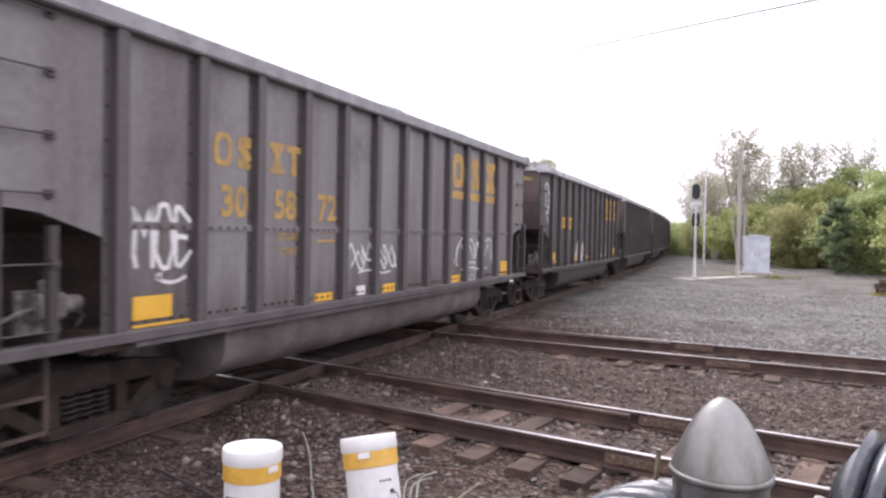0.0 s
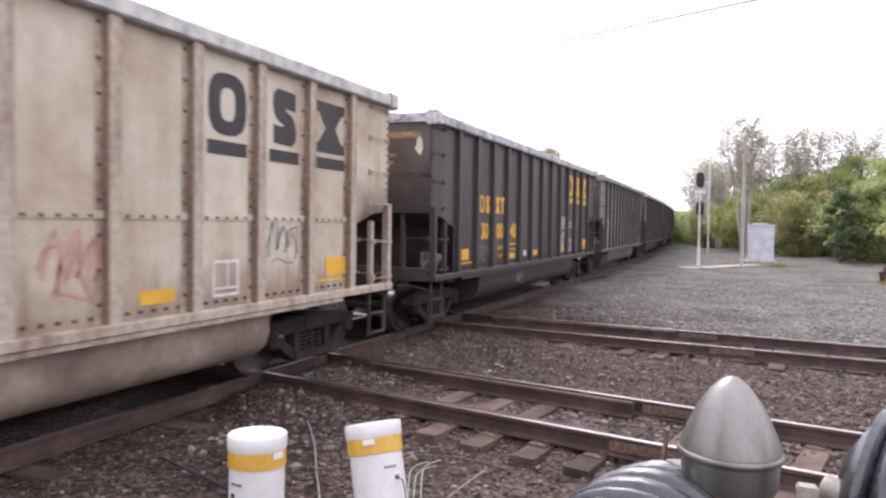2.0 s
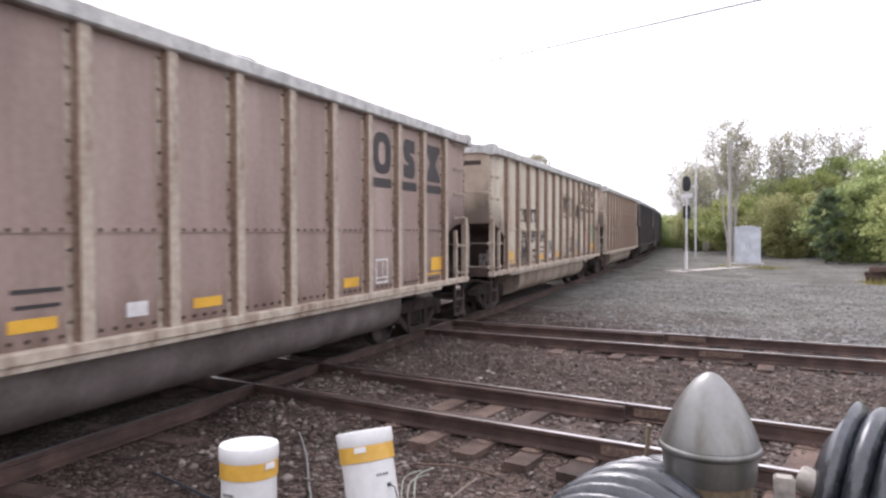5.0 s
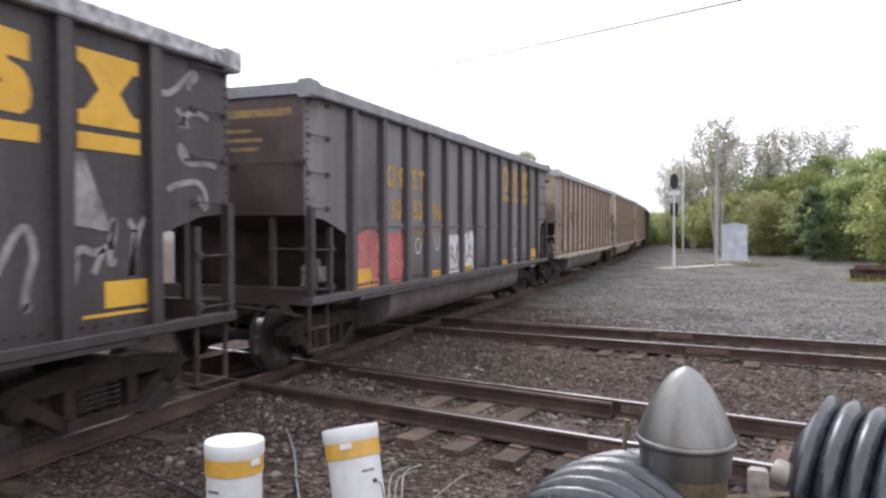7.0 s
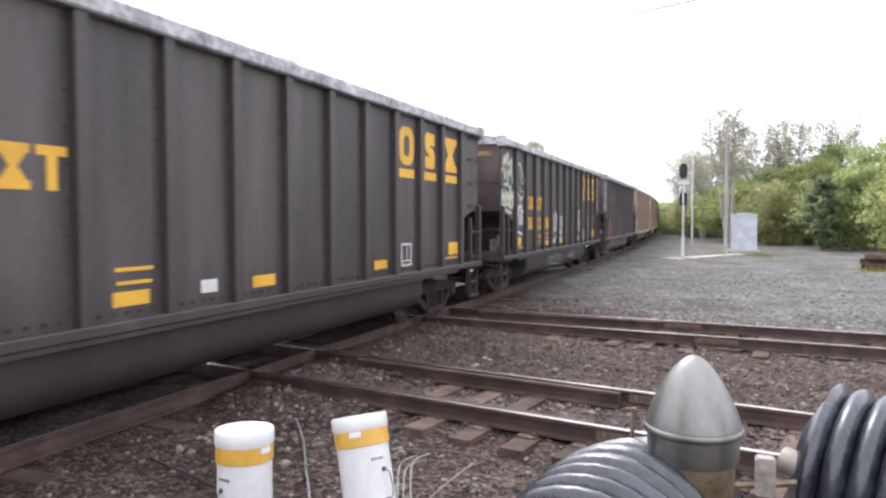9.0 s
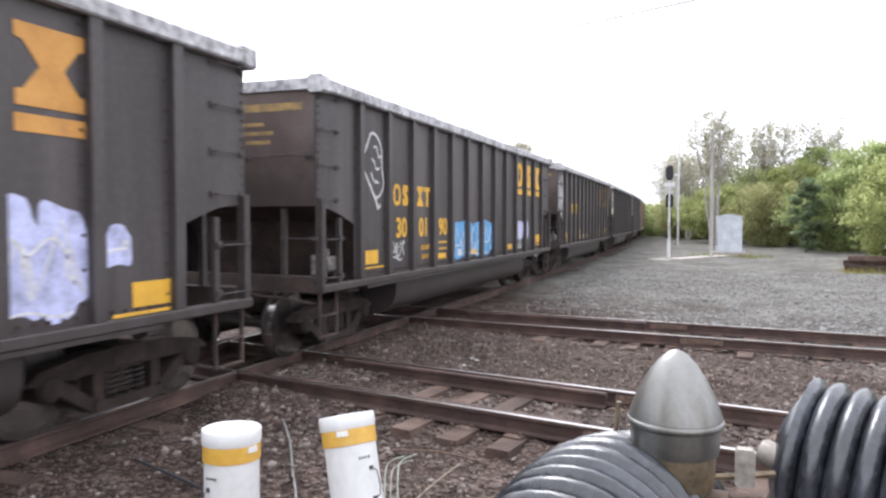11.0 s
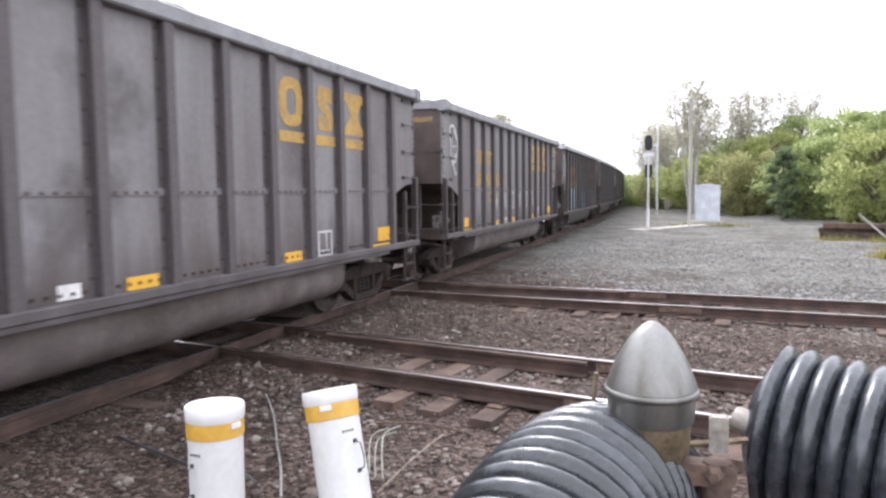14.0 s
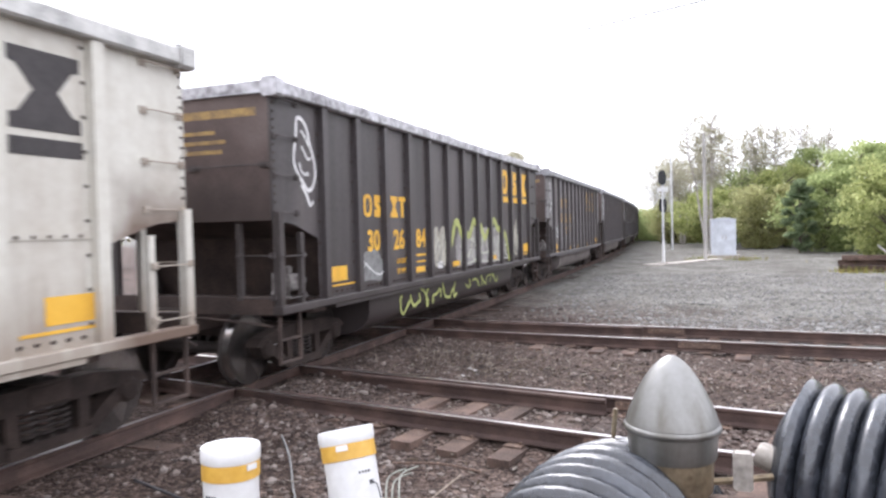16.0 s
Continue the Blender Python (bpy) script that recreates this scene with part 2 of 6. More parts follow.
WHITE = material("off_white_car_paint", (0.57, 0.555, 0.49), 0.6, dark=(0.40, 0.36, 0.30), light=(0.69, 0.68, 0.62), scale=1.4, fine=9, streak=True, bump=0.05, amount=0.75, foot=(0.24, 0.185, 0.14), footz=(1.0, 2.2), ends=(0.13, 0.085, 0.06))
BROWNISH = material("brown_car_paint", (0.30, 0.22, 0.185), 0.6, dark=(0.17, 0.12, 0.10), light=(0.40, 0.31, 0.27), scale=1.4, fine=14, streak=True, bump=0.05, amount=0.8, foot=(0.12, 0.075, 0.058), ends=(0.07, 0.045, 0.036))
# deeper than the sides: shade under the hanging tub is put into this paint
TUBDARK = material("dark_tub_paint", (0.115, 0.095, 0.088), 0.7, dark=(0.055, 0.042, 0.038), light=(0.19, 0.165, 0.155), scale=1.8, fine=20, amount=0.75)
GRIME = material("rust_and_grime", (0.050, 0.034, 0.029), 0.85, dark=(0.02, 0.014, 0.012), light=(0.10, 0.068, 0.055), scale=2.5, fine=40)
POSTRUST = material("rust_stained_post", (0.43, 0.37, 0.295), 0.75, dark=(0.17, 0.10, 0.07), light=(0.55, 0.48, 0.395), scale=5, fine=12, streak=True, amount=0.6)
POSTEDGE = material("brown_post_edge", (0.27, 0.175, 0.12), 0.8, dark=(0.10, 0.06, 0.045), light=(0.42, 0.33, 0.25), scale=6, fine=20, streak=True)
TRUCK = material("truck_steel", (0.024, 0.017, 0.0145), 0.88, 0.0, dark=(0.010, 0.007, 0.006), light=(0.052, 0.036, 0.03), scale=4, fine=40, spec=0.3)
WHEEL = material("wheel_steel", (0.032, 0.024, 0.021), 0.75, 0.1, scale=5, fine=40)
TREAD = material("worn_tread", (0.52, 0.50, 0.49), 0.22, 0.95, dark=(0.2, 0.18, 0.17), bump=0.03)
COAL = material("coal", (0.022, 0.022, 0.024), 0.55, dark=(0.008, 0.008, 0.009), light=(0.05, 0.05, 0.054), scale=8, fine=30, bump=1.0, dist=0.05)
VALVE = material("dusty_valve_paint", (0.13, 0.115, 0.107), 0.7, dark=(0.05, 0.04, 0.036), light=(0.34, 0.32, 0.30), scale=7, fine=30)
GALV = material("galvanized_trim", (0.46, 0.455, 0.435), 0.5, 0.3, scale=6, fine=70, bump=0.1)
CHORD = material("worn_pale_chord", (0.36, 0.35, 0.36), 0.6, dark=(0.09, 0.082, 0.085), light=(0.70, 0.70, 0.72), scale=2.4, fine=11, amount=0.5)
GREYCHORD = material("grey_chord", (0.24, 0.24, 0.25), 0.6, dark=(0.16, 0.155, 0.16), light=(0.33, 0.33, 0.34), scale=3, fine=25)
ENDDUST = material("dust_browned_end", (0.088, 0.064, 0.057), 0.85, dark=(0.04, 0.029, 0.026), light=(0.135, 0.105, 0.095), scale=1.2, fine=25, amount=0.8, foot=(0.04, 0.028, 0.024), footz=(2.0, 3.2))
# brown bay posts and grab irons, with the end bay's shade in their colour
BAYPOST = material("shaded_bay_post", (0.045, 0.037, 0.035), 0.65, dark=(0.022, 0.017, 0.016), light=(0.085, 0.07, 0.065), scale=3, fine=30, streak=True)
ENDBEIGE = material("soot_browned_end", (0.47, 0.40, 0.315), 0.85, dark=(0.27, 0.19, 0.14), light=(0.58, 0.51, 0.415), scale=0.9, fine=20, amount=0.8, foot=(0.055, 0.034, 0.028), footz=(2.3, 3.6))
FADED = material("faded_stencil", (0.26, 0.17, 0.07), 0.8, dark=(0.13, 0.09, 0.06), light=(0.40, 0.27, 0.09), scale=6, fine=25)
GREYPOST = material("dark_grey_post", (0.085, 0.075, 0.076), 0.65, dark=(0.05, 0.042, 0.042), light=(0.125, 0.11, 0.11), scale=2.5, fine=40, streak=True)
ORANGEP = material("faded_orange_paint", (0.56, 0.27, 0.06), 0.65, dark=(0.38, 0.18, 0.05), light=(0.63, 0.32, 0.08), scale=3, fine=25, amount=0.75)
YELLOW = material("yellow_paint", (0.72, 0.40, 0.035), 0.6, dark=(0.58, 0.32, 0.035), light=(0.77, 0.45, 0.055), scale=3, fine=25, amount=0.75)
BLACKP = material("black_paint", (0.035, 0.03, 0.03), 0.6, scale=3, fine=25)
WHITEP = material("white_spray_paint", (0.62, 0.61, 0.60), 0.6, dark=(0.42, 0.41, 0.41), scale=5, fine=25, amount=0.5)
DUSTP = material("dusty_pale_spray_paint", (0.27, 0.255, 0.245), 0.7, dark=(0.12, 0.11, 0.105), light=(0.42, 0.40, 0.385), scale=4, fine=12)
CREAMDULL = material("dull_cream_spray_paint", (0.42, 0.40, 0.33), 0.7, dark=(0.24, 0.22, 0.18), scale=4, fine=12)
CREAMP = material("cream_spray_paint", (0.55, 0.56, 0.44), 0.6, scale=4, fine=25)
SKYP = material("sky_blue_spray_paint", (0.13, 0.34, 0.60), 0.6, scale=3, fine=20)
BLUEP = material("blue_spray_paint", (0.13, 0.27, 0.55), 0.6, scale=4, fine=25)
CYANP = material("pale_blue_spray_paint", (0.36, 0.62, 0.72), 0.6, scale=4, fine=25)
REDP = material("red_spray_paint", (0.50, 0.13, 0.12), 0.6, dark=(0.26, 0.09, 0.085), light=(0.60, 0.19, 0.17), scale=3, fine=20, amount=0.6)
GREENP = material("lime_spray_paint", (0.38, 0.41, 0.12), 0.6, dark=(0.20, 0.21, 0.08), light=(0.48, 0.52, 0.17), scale=3, fine=18, amount=0.5)
TEALP = material("green_spray_paint", (0.20, 0.42, 0.30), 0.6, scale=4, fine=25)
LILACP = material("lilac_spray_paint", (0.48, 0.50, 0.72), 0.6, scale=4, fine=25)
ROSEP = material("faded_rosy_spray_paint", (0.40, 0.27, 0.23), 0.7, dark=(0.28, 0.18, 0.15), scale=3, fine=14)
PINKP = material("faded_red_spray_paint", (0.50, 0.24, 0.22), 0.6, scale=4, fine=25)
PVC = material("white_pvc", (0.66, 0.66, 0.65), 0.4, dark=(0.56, 0.555, 0.54), light=(0.71, 0.71, 0.705), scale=8, fine=60, bump=0.03)
TAPE = material("yellow_gold_tape", (0.62, 0.36, 0.055), 0.4, dark=(0.50, 0.28, 0.04), light=(0.70, 0.43, 0.09), scale=12, fine=60, bump=0.04)
INK = material("black_marker", (0.05, 0.05, 0.055), 0.5, bump=0)
DOME = material("dull_cast_aluminium", (0.245, 0.242, 0.228), 0.42, 0.8, dark=(0.14, 0.13, 0.11), light=(0.30, 0.298, 0.288), scale=45, fine=300, bump=0.04, dist=0.001, amount=0.85, streak=True)
BRONZE = material("weathered_bronze", (0.26, 0.20, 0.125), 0.4, 0.6, dark=(0.10, 0.075, 0.05), light=(0.42, 0.35, 0.24), scale=40, fine=200, bump=0.1, dist=0.001)
HOSE = material("black_corrugated_plastic", (0.018, 0.020, 0.025), 0.27, dark=(0.007, 0.008, 0.010), light=(0.062, 0.069, 0.082), scale=26, fine=170, bump=0.3, dist=0.001, amount=0.6, spec=0.9)
ZINC = material("dull_zinc", (0.34, 0.31, 0.275), 0.6, 0.3, scale=60, fine=300, bump=0.1, dist=0.001)
FADEDYELLOW = material("faded_yellow_paint", (0.44, 0.27, 0.075), 0.7, dark=(0.19, 0.135, 0.09), light=(0.56, 0.345, 0.07), scale=3, fine=18, amount=0.5)
RUST = material("rusty_iron", (0.12, 0.085, 0.068), 0.8, 0.2, dark=(0.07, 0.045, 0.035), light=(0.28, 0.19, 0.14), scale=30, fine=150)
CABINET = material("silver_cabinet_paint", (0.47, 0.495, 0.53), 0.5, 0.2, dark=(0.39, 0.41, 0.445), scale=2, fine=20, bump=0.03)
CONCRETE = material("pale_concrete", (0.38, 0.35, 0.315), 0.9, scale=1.5, fine=30)
WOODPOLE = material("grey_wood_pole", (0.40, 0.38, 0.355), 0.9, scale=2, fine=30, streak=True)
BLACKMETAL = material("black_signal_paint", (0.02, 0.021, 0.024), 0.5, scale=4, fine=40)
MASTPAINT = material("silver_mast_paint", (0.58, 0.58, 0.58), 0.5, 0.3, scale=4, fine=40)
# bark of the half-bare trees, lightened by the haze painted into it
PALEBARK = material("pale_bark", (0.40, 0.37, 0.335), 0.95, scale=5, fine=40, bump=0.5)
BARK = material("bark", (0.13, 0.105, 0.09), 0.95, scale=5, fine=40, bump=0.5)
# leaf colours raised to carry the distant haze
LEAFGREEN = leaf_material("leaves_green", (0.22, 0.27, 0.115), (0.32, 0.375, 0.165), (0.43, 0.48, 0.23))
LEAFYELLOW = leaf_material("leaves_yellowing", (0.25, 0.28, 0.115), (0.36, 0.395, 0.165), (0.48, 0.50, 0.23))
LEAFDARK = leaf_material("leaves_dark", (0.15, 0.20, 0.115), (0.22, 0.28, 0.155), (0.29, 0.34, 0.20))
LEAFBROWN = leaf_material("leaves_brown", (0.27, 0.265, 0.13), (0.37, 0.37, 0.18), (0.47, 0.475, 0.245))
LEAFPALE = leaf_material("leaves_pale", (0.30, 0.285, 0.21), (0.42, 0.40, 0.30), (0.54, 0.53, 0.41))
GRASS = leaf_material("dry_grass", (0.22, 0.20, 0.07), (0.34, 0.28, 0.10), (0.20, 0.28, 0.07))
LITTER = leaf_material("dead_leaf_bits", (0.05, 0.035, 0.028), (0.13, 0.105, 0.075), (0.42, 0.39, 0.34))
WIRE = material("grey_green_wire", (0.27, 0.28, 0.24), 0.6, scale=10, fine=60)
STALK = material("dry_stalk", (0.22, 0.18, 0.14), 0.9, scale=10, fine=60)
CABLE = material("grey_cable", (0.20, 0.20, 0.195), 0.6, scale=10, fine=60)


# ---- mesh building ----
class Build:
    """Gathers vertices and faces, then makes one mesh."""

    def __init__(self):
        self.v, self.f, self.s = [], [], []

    def add(self, verts, faces, slot=0, m=None):
        k = len(self.v)
        self.v += [tuple(m @ Vector(p)) for p in verts] if m else [tuple(p) for p in verts]
        self.f += [tuple(k + i for i in q) for q in faces]
        self.s += [slot] * len(faces)
        return self

    def box(self, x0, x1, y0, y1, z0, z1, slot=0, m=None, b=0.0):
        if b:
            return self.prism([(x0 + b, z0), (x1 - b, z0), (x1, z0 + b), (x1, z1 - b), (x1 - b, z1), (x0 + b, z1), (x0, z1 - b), (x0, z0 + b)], y0, y1, slot, m)
        p = [(x, y, z) for x in (x0, x1) for y in (y0, y1) for z in (z0, z1)]
        return self.add(p, [(0, 1, 3, 2), (4, 6, 7, 5), (0, 4, 5, 1), (2, 3, 7, 6), (0, 2, 6, 4), (1, 5, 7, 3)], slot, m)

    def prism(self, outline, y0, y1, slot=0, m=None):
        """An outline of (x, z) pulled along y."""
        c = len(outline)
        p = [(x, y0, z) for x, z in outline] + [(x, y1, z) for x, z in outline]
        q = [(i, (i + 1) % c, c + (i + 1) % c, c + i) for i in range(c)]
        return self.add(p, q + [tuple(range(c))[::-1], tuple(range(c, 2 * c))], slot, m)

    def plate(self, outline, x0, x1, slot=0, m=None):
        """An outline of (y, z) pulled along x."""
        c = len(outline)
        p = [(x0, y, z) for y, z in outline] + [(x1, y, z) for y, z in outline]
        q = [(i, (i + 1) % c, c + (i + 1) % c, c + i) for i in range(c)]
        return self.add(p, q + [tuple(range(c))[::-1], tuple(range(c, 2 * c))], slot, m)

    def turn(self, profile, n=24, slot=0, m=None):
        """A profile of (radius, height) turned round z."""
        p, q = [], []
        for r, z in profile:
            p += [(r * math.cos(2 * math.pi * i / n), r * math.sin(2 * math.pi * i / n), z) for i in range(n)]
        for k in range(len(profile) - 1):
            q += [(k * n + i, k * n + (i + 1) % n, (k + 1) * n + (i + 1) % n, (k + 1) * n + i) for i in range(n)]
        q += [tuple(range(n))[::-1], tuple(range((len(profile) - 1) * n, len(profile) * n))]
        return self.add(p, q, slot, m)

    def tube(self, path, radius, n=6, slot=0):
        """A round bar along a path; radius is a number or one for each point."""
        path = [Vector(p) for p in path]
        rad = radius if isinstance(radius, (list, tuple)) else [radius] * len(path)
        p, q, side = [], [], None
        for i, c in enumerate(path):
            d = (path[min(i + 1, len(path) - 1)] - path[max(i - 1, 0)]).normalized()
            if side is None:
                side = d.orthogonal().normalized()
            side = (side - d * side.dot(d)).normalized()
            up = d.cross(side)
            p += [c + (side * math.cos(2 * math.pi * k / n) + up * math.sin(2 * math.pi * k / n)) * rad[i] for k in range(n)]
        for i in range(len(path) - 1):
            q += [(i * n + k, i * n + (k + 1) % n, (i + 1) * n + (k + 1) % n, (i + 1) * n + k) for k in range(n)]
        q += [tuple(range(n))[::-1], tuple(range((len(path) - 1) * n, len(path) * n))]
        return self.add(p, q, slot)

    def mesh(self, name, *mats, smooth=None):
        me = bpy.data.meshes.new(name)
        me.from_pydata(self.v, [], self.f)
        for m in mats:
            me.materials.append(m)
        me.polygons.foreach_set("material_index", self.s)
        if smooth is not None:
            me.polygons.foreach_set("use_smooth", [True] * len(self.f))
            me.set_sharp_from_angle(angle=radians(smooth))
        me.update()
        return me


def part(name, mesh, parent, label="", at=None):
    ob = new(name, mesh)
    ob.parent = parent
    if at:
        ob.matrix_basis = at
    return tagged(ob, label)


def thing(name, label, category, at=None, group="", mesh=None):
    ob = new(name, mesh)
    if at:
        ob.matrix_basis = at
    return tagged(ob, label, category, group)


# ---- ground ----
def relief(x, y):
    """Height of the ballast over its mean: swells, lumps, a worn hollow by the nearest rail and fill at the diamond."""
    d = 6.36 - 0.184 * x - y
    hollow = 0.05 * max(0.0, min(1.0, d / 0.25)) * max(0.0, min(1.0, (1.7 - d) / 0.6)) if -4.2 < x < 9 else 0.0
    fill = 0.115 * max(0.0, min(1.0, (-3.4 - x) / 1.9)) * max(0.0, min(1.0, (y - 6.1) / 0.9)) * max(0.0, min(1.0, (14.5 - y) / 1.0)) if x > -5.6 else 0.0
    return fill + 0.035 * noise.noise((x * 0.5, y * 0.5, 0)) + 0.03 * noise.noise((x * 2.3, y * 2.3, 5)) + 0.02 * noise.noise((x * 6, y * 6, 9)) - hollow


def ground():
    def steps(lo, hi, fine_lo, fine_hi, d):
        out = [fine_lo + i * d for i in range(int((fine_hi - fine_lo) / d) + 1)]
        a, b, s = fine_lo, fine_hi, d
        while a > lo or b < hi:
            s *= 1.35
            a, b = a - s, b + s
            out = [a] + out + [b]
        return out

    xs, ys = steps(-1600, 1600, -6, 7, 0.11), steps(-1600, 1600, 0, 18, 0.11)
    p = []
    for y in ys:
        for x in xs:
            near = 1 if abs(x) < 60 and abs(y) < 80 else 0
            z = -0.215 + near * relief(x, y)
            p.append((x, y, z))
    w = len(xs)
    q = [(j * w + i, j * w + i + 1, (j + 1) * w + i + 1, (j + 1) * w + i) for j in range(len(ys) - 1) for i in range(w - 1)]
    me = bpy.data.meshes.new("ground")
    me.from_pydata(p, [], q)
    me.materials.append(GROUND)
    me.polygons.foreach_set("use_smooth", [True] * len(q))
    tagged(new("ground", me), "brown cinder ballast and grey gravel yard", "ground", kind="structure")


ground()

# ---- tracks ----
TRAIN_X = -6.43
BEND_Y, BEND_R = 12.0, 890.0


def on_line(s):
    """Place and heading on the train's track at s metres along it: straight, then a long left-hand bend."""
    if s < BEND_Y:
        return TRAIN_X, s, 0.0
    a = (s - BEND_Y) / BEND_R
    return TRAIN_X - BEND_R * (1 - math.cos(a)), BEND_Y + BEND_R * math.sin(a), a


def rail_mesh(path, head):
    """A flat-bottomed rail along a path; the running face is polished."""
    prof = [(-0.07, -0.175), (0.07, -0.175), (0.07, -0.16), (0.012, -0.135), (0.012, -0.05), (0.036, -0.036), (0.036, -0.006),
            (0.028, 0.0), (-0.028, 0.0), (-0.036, -0.006), (-0.036, -0.036), (-0.012, -0.05), (-0.012, -0.135), (-0.07, -0.16)]
    c, b = len(prof), Build()
    pts = [Vector(q) for q in path]
    for i, q in enumerate(pts):
        d = (pts[min(i + 1, len(pts) - 1)] - pts[max(i - 1, 0)]).normalized()
        side = Vector((d.y, -d.x, 0))
        b.v += [tuple(q + side * x + Vector((0, 0, z))) for x, z in prof]
    for i in range(len(pts) - 1):
        for k in range(c):
            b.f.append((i * c + k, i * c + (k + 1) % c, (i + 1) * c + (k + 1) % c, (i + 1) * c + k))
            b.s.append(1 if k == 7 else 0)
    b.f += [tuple(range(c))[::-1], tuple(range((len(pts) - 1) * c, len(pts) * c))]
    b.s += [0, 0]
    return b.mesh("rail", RAIL, head)


def tie_mesh(length=2.6):
    b = Build()
    b.box(-length / 2, length / 2, -0.115, 0.115, -0.19, -0.005, b=0.0)
    return b.mesh("tie", TIE)


TIE_MESH = tie_mesh()
PLATE_MESH = Build().box(-0.18, 0.18, -0.09, 0.09, 0.0, 0.014).box(-0.12, -0.09, -0.07, -0.045, 0.0, 0.045).box(0.09, 0.12, 0.045, 0.07, 0.0, 0.045).mesh("tie_plate", RUST)


JOINT = Build()
for side in (-1, 1):
    JOINT.box(-0.33, 0.33, *sorted((side * 0.01, side * 0.046)), -0.13, -0.04)
    for k in range(4):
        JOINT.box(-0.27 + 0.16 * k, -0.23 + 0.16 * k, *sorted((side * 0.045, side * 0.07)), -0.105, -0.065)
JOINT_MESH = JOINT.mesh("joint_bar", RUST)


def track(name, label, lines, ties, drop=0.0, head=RAILTOP):
    t = thing(name, label, "railway track")
    tagged(t, kind="structure")
    for path in lines:
        part("rail", rail_mesh(path, head), t, "rusty steel rail with a polished head")
    for x, y, turn in ties:
        part("tie", TIE_MESH, t, at=pose(x, y, -0.178 - drop + random.uniform(-0.03, 0.01), random.uniform(-1, 1), random.uniform(-1, 1), turn + random.uniform(-2, 2)))
    return t


def straight_track(name, label, y0, deg, x_from, x_to, tie_from, tie_to, gap, joints=(), plates_from=-5):
    d = Vector((math.cos(radians(deg)), math.sin(radians(deg)), 0))
    nrm = Vector((-d.y, d.x, 0))
    o = Vector((0, y0, 0)) + nrm * 0.7525
    lines = [[o + nrm * k + d * (x / math.cos(radians(deg))) for x in (x_from, x_to)] for k in (-0.7525, 0.7525)]
    ties, x = [], tie_from
    while x < tie_to:
        c = o + d * x
        ties.append((c.x, c.y, deg + 90))
        x += gap + random.uniform(-0.03, 0.03)
    t = track(name, label, lines, ties)
    for x, y, turn in ties:
        if plates_from < x < 7:
            for off in (-0.7525, 0.7525):
                part("tie_plate", PLATE_MESH, t, at=pose(x + nrm.x * off, y + nrm.y * off, -0.186, 0, 0, turn))
    at_x = lambda x, off: o + nrm * off + d * (x / math.cos(radians(deg)))
    for off, x in joints:
        part("joint_bar", JOINT_MESH, t, "bolted rail joint bar", at=Matrix.Translation(at_x(x, off)) @ Matrix.Rotation(radians(deg), 4, "Z"))
        part("guard_rail", rail_mesh([at_x(-5.05, off - math.copysign(0.125, off)) - Vector((0, 0, 0.012)), at_x(x - 0.4, off - math.copysign(0.125, off)) - Vector((0, 0, 0.012))], RAIL), t, "dull guard rail inside the running rail")
    return t


straight_track("crossing_track", "rusty track crossing the train's line at a diamond", 6.472, -10.42, -60, 70, -9, 9, 0.55, ((-0.7525, -0.8), (0.7525, -0.97)))
straight_track("far_crossing_track", "rusty second track crossing the train's line", 12.452, -5.24, -60, 70, -9, 14, 0.56, joints=((-0.7525, -0.2), (0.7525, -0.95)))
main_lines = []
for k in (-0.7525, 0.7525):
    pts = []
    for s in [-220, 0, 12] + [20 + 10 * i for i in range(34)]:
        x, y, a = on_line(s)
        pts.append((x + k * math.cos(a), y + k * math.sin(a), 0))
    main_lines.append(pts)
main_ties = []
for i in range(120):
    x, y, a = on_line(-3 + i * 0.55)
    main_ties.append((x, y, math.degrees(a)))
track("main_track", "heavy main line track under the coal train", main_lines, main_ties, 0.022, RAILDULL)

# ---- coal cars ----
HL, SHORT, Z0, Z1, ZM = 7.0, 6.65, 0.95, 3.78, 1.99
GAP = 1.5
# where the side posts stand in the two builds, the longer and the shorter one, from the trailing end
WIDE = tuple(-HL + 1.18 + 0.975 * i for i in range(13))
NARROW = (-SHORT + 1.18,) + tuple(-SHORT + 2.16 + 0.905 * i for i in range(11)) + (SHORT - 1.12,)
HALF = {WIDE: HL, NARROW: SHORT}


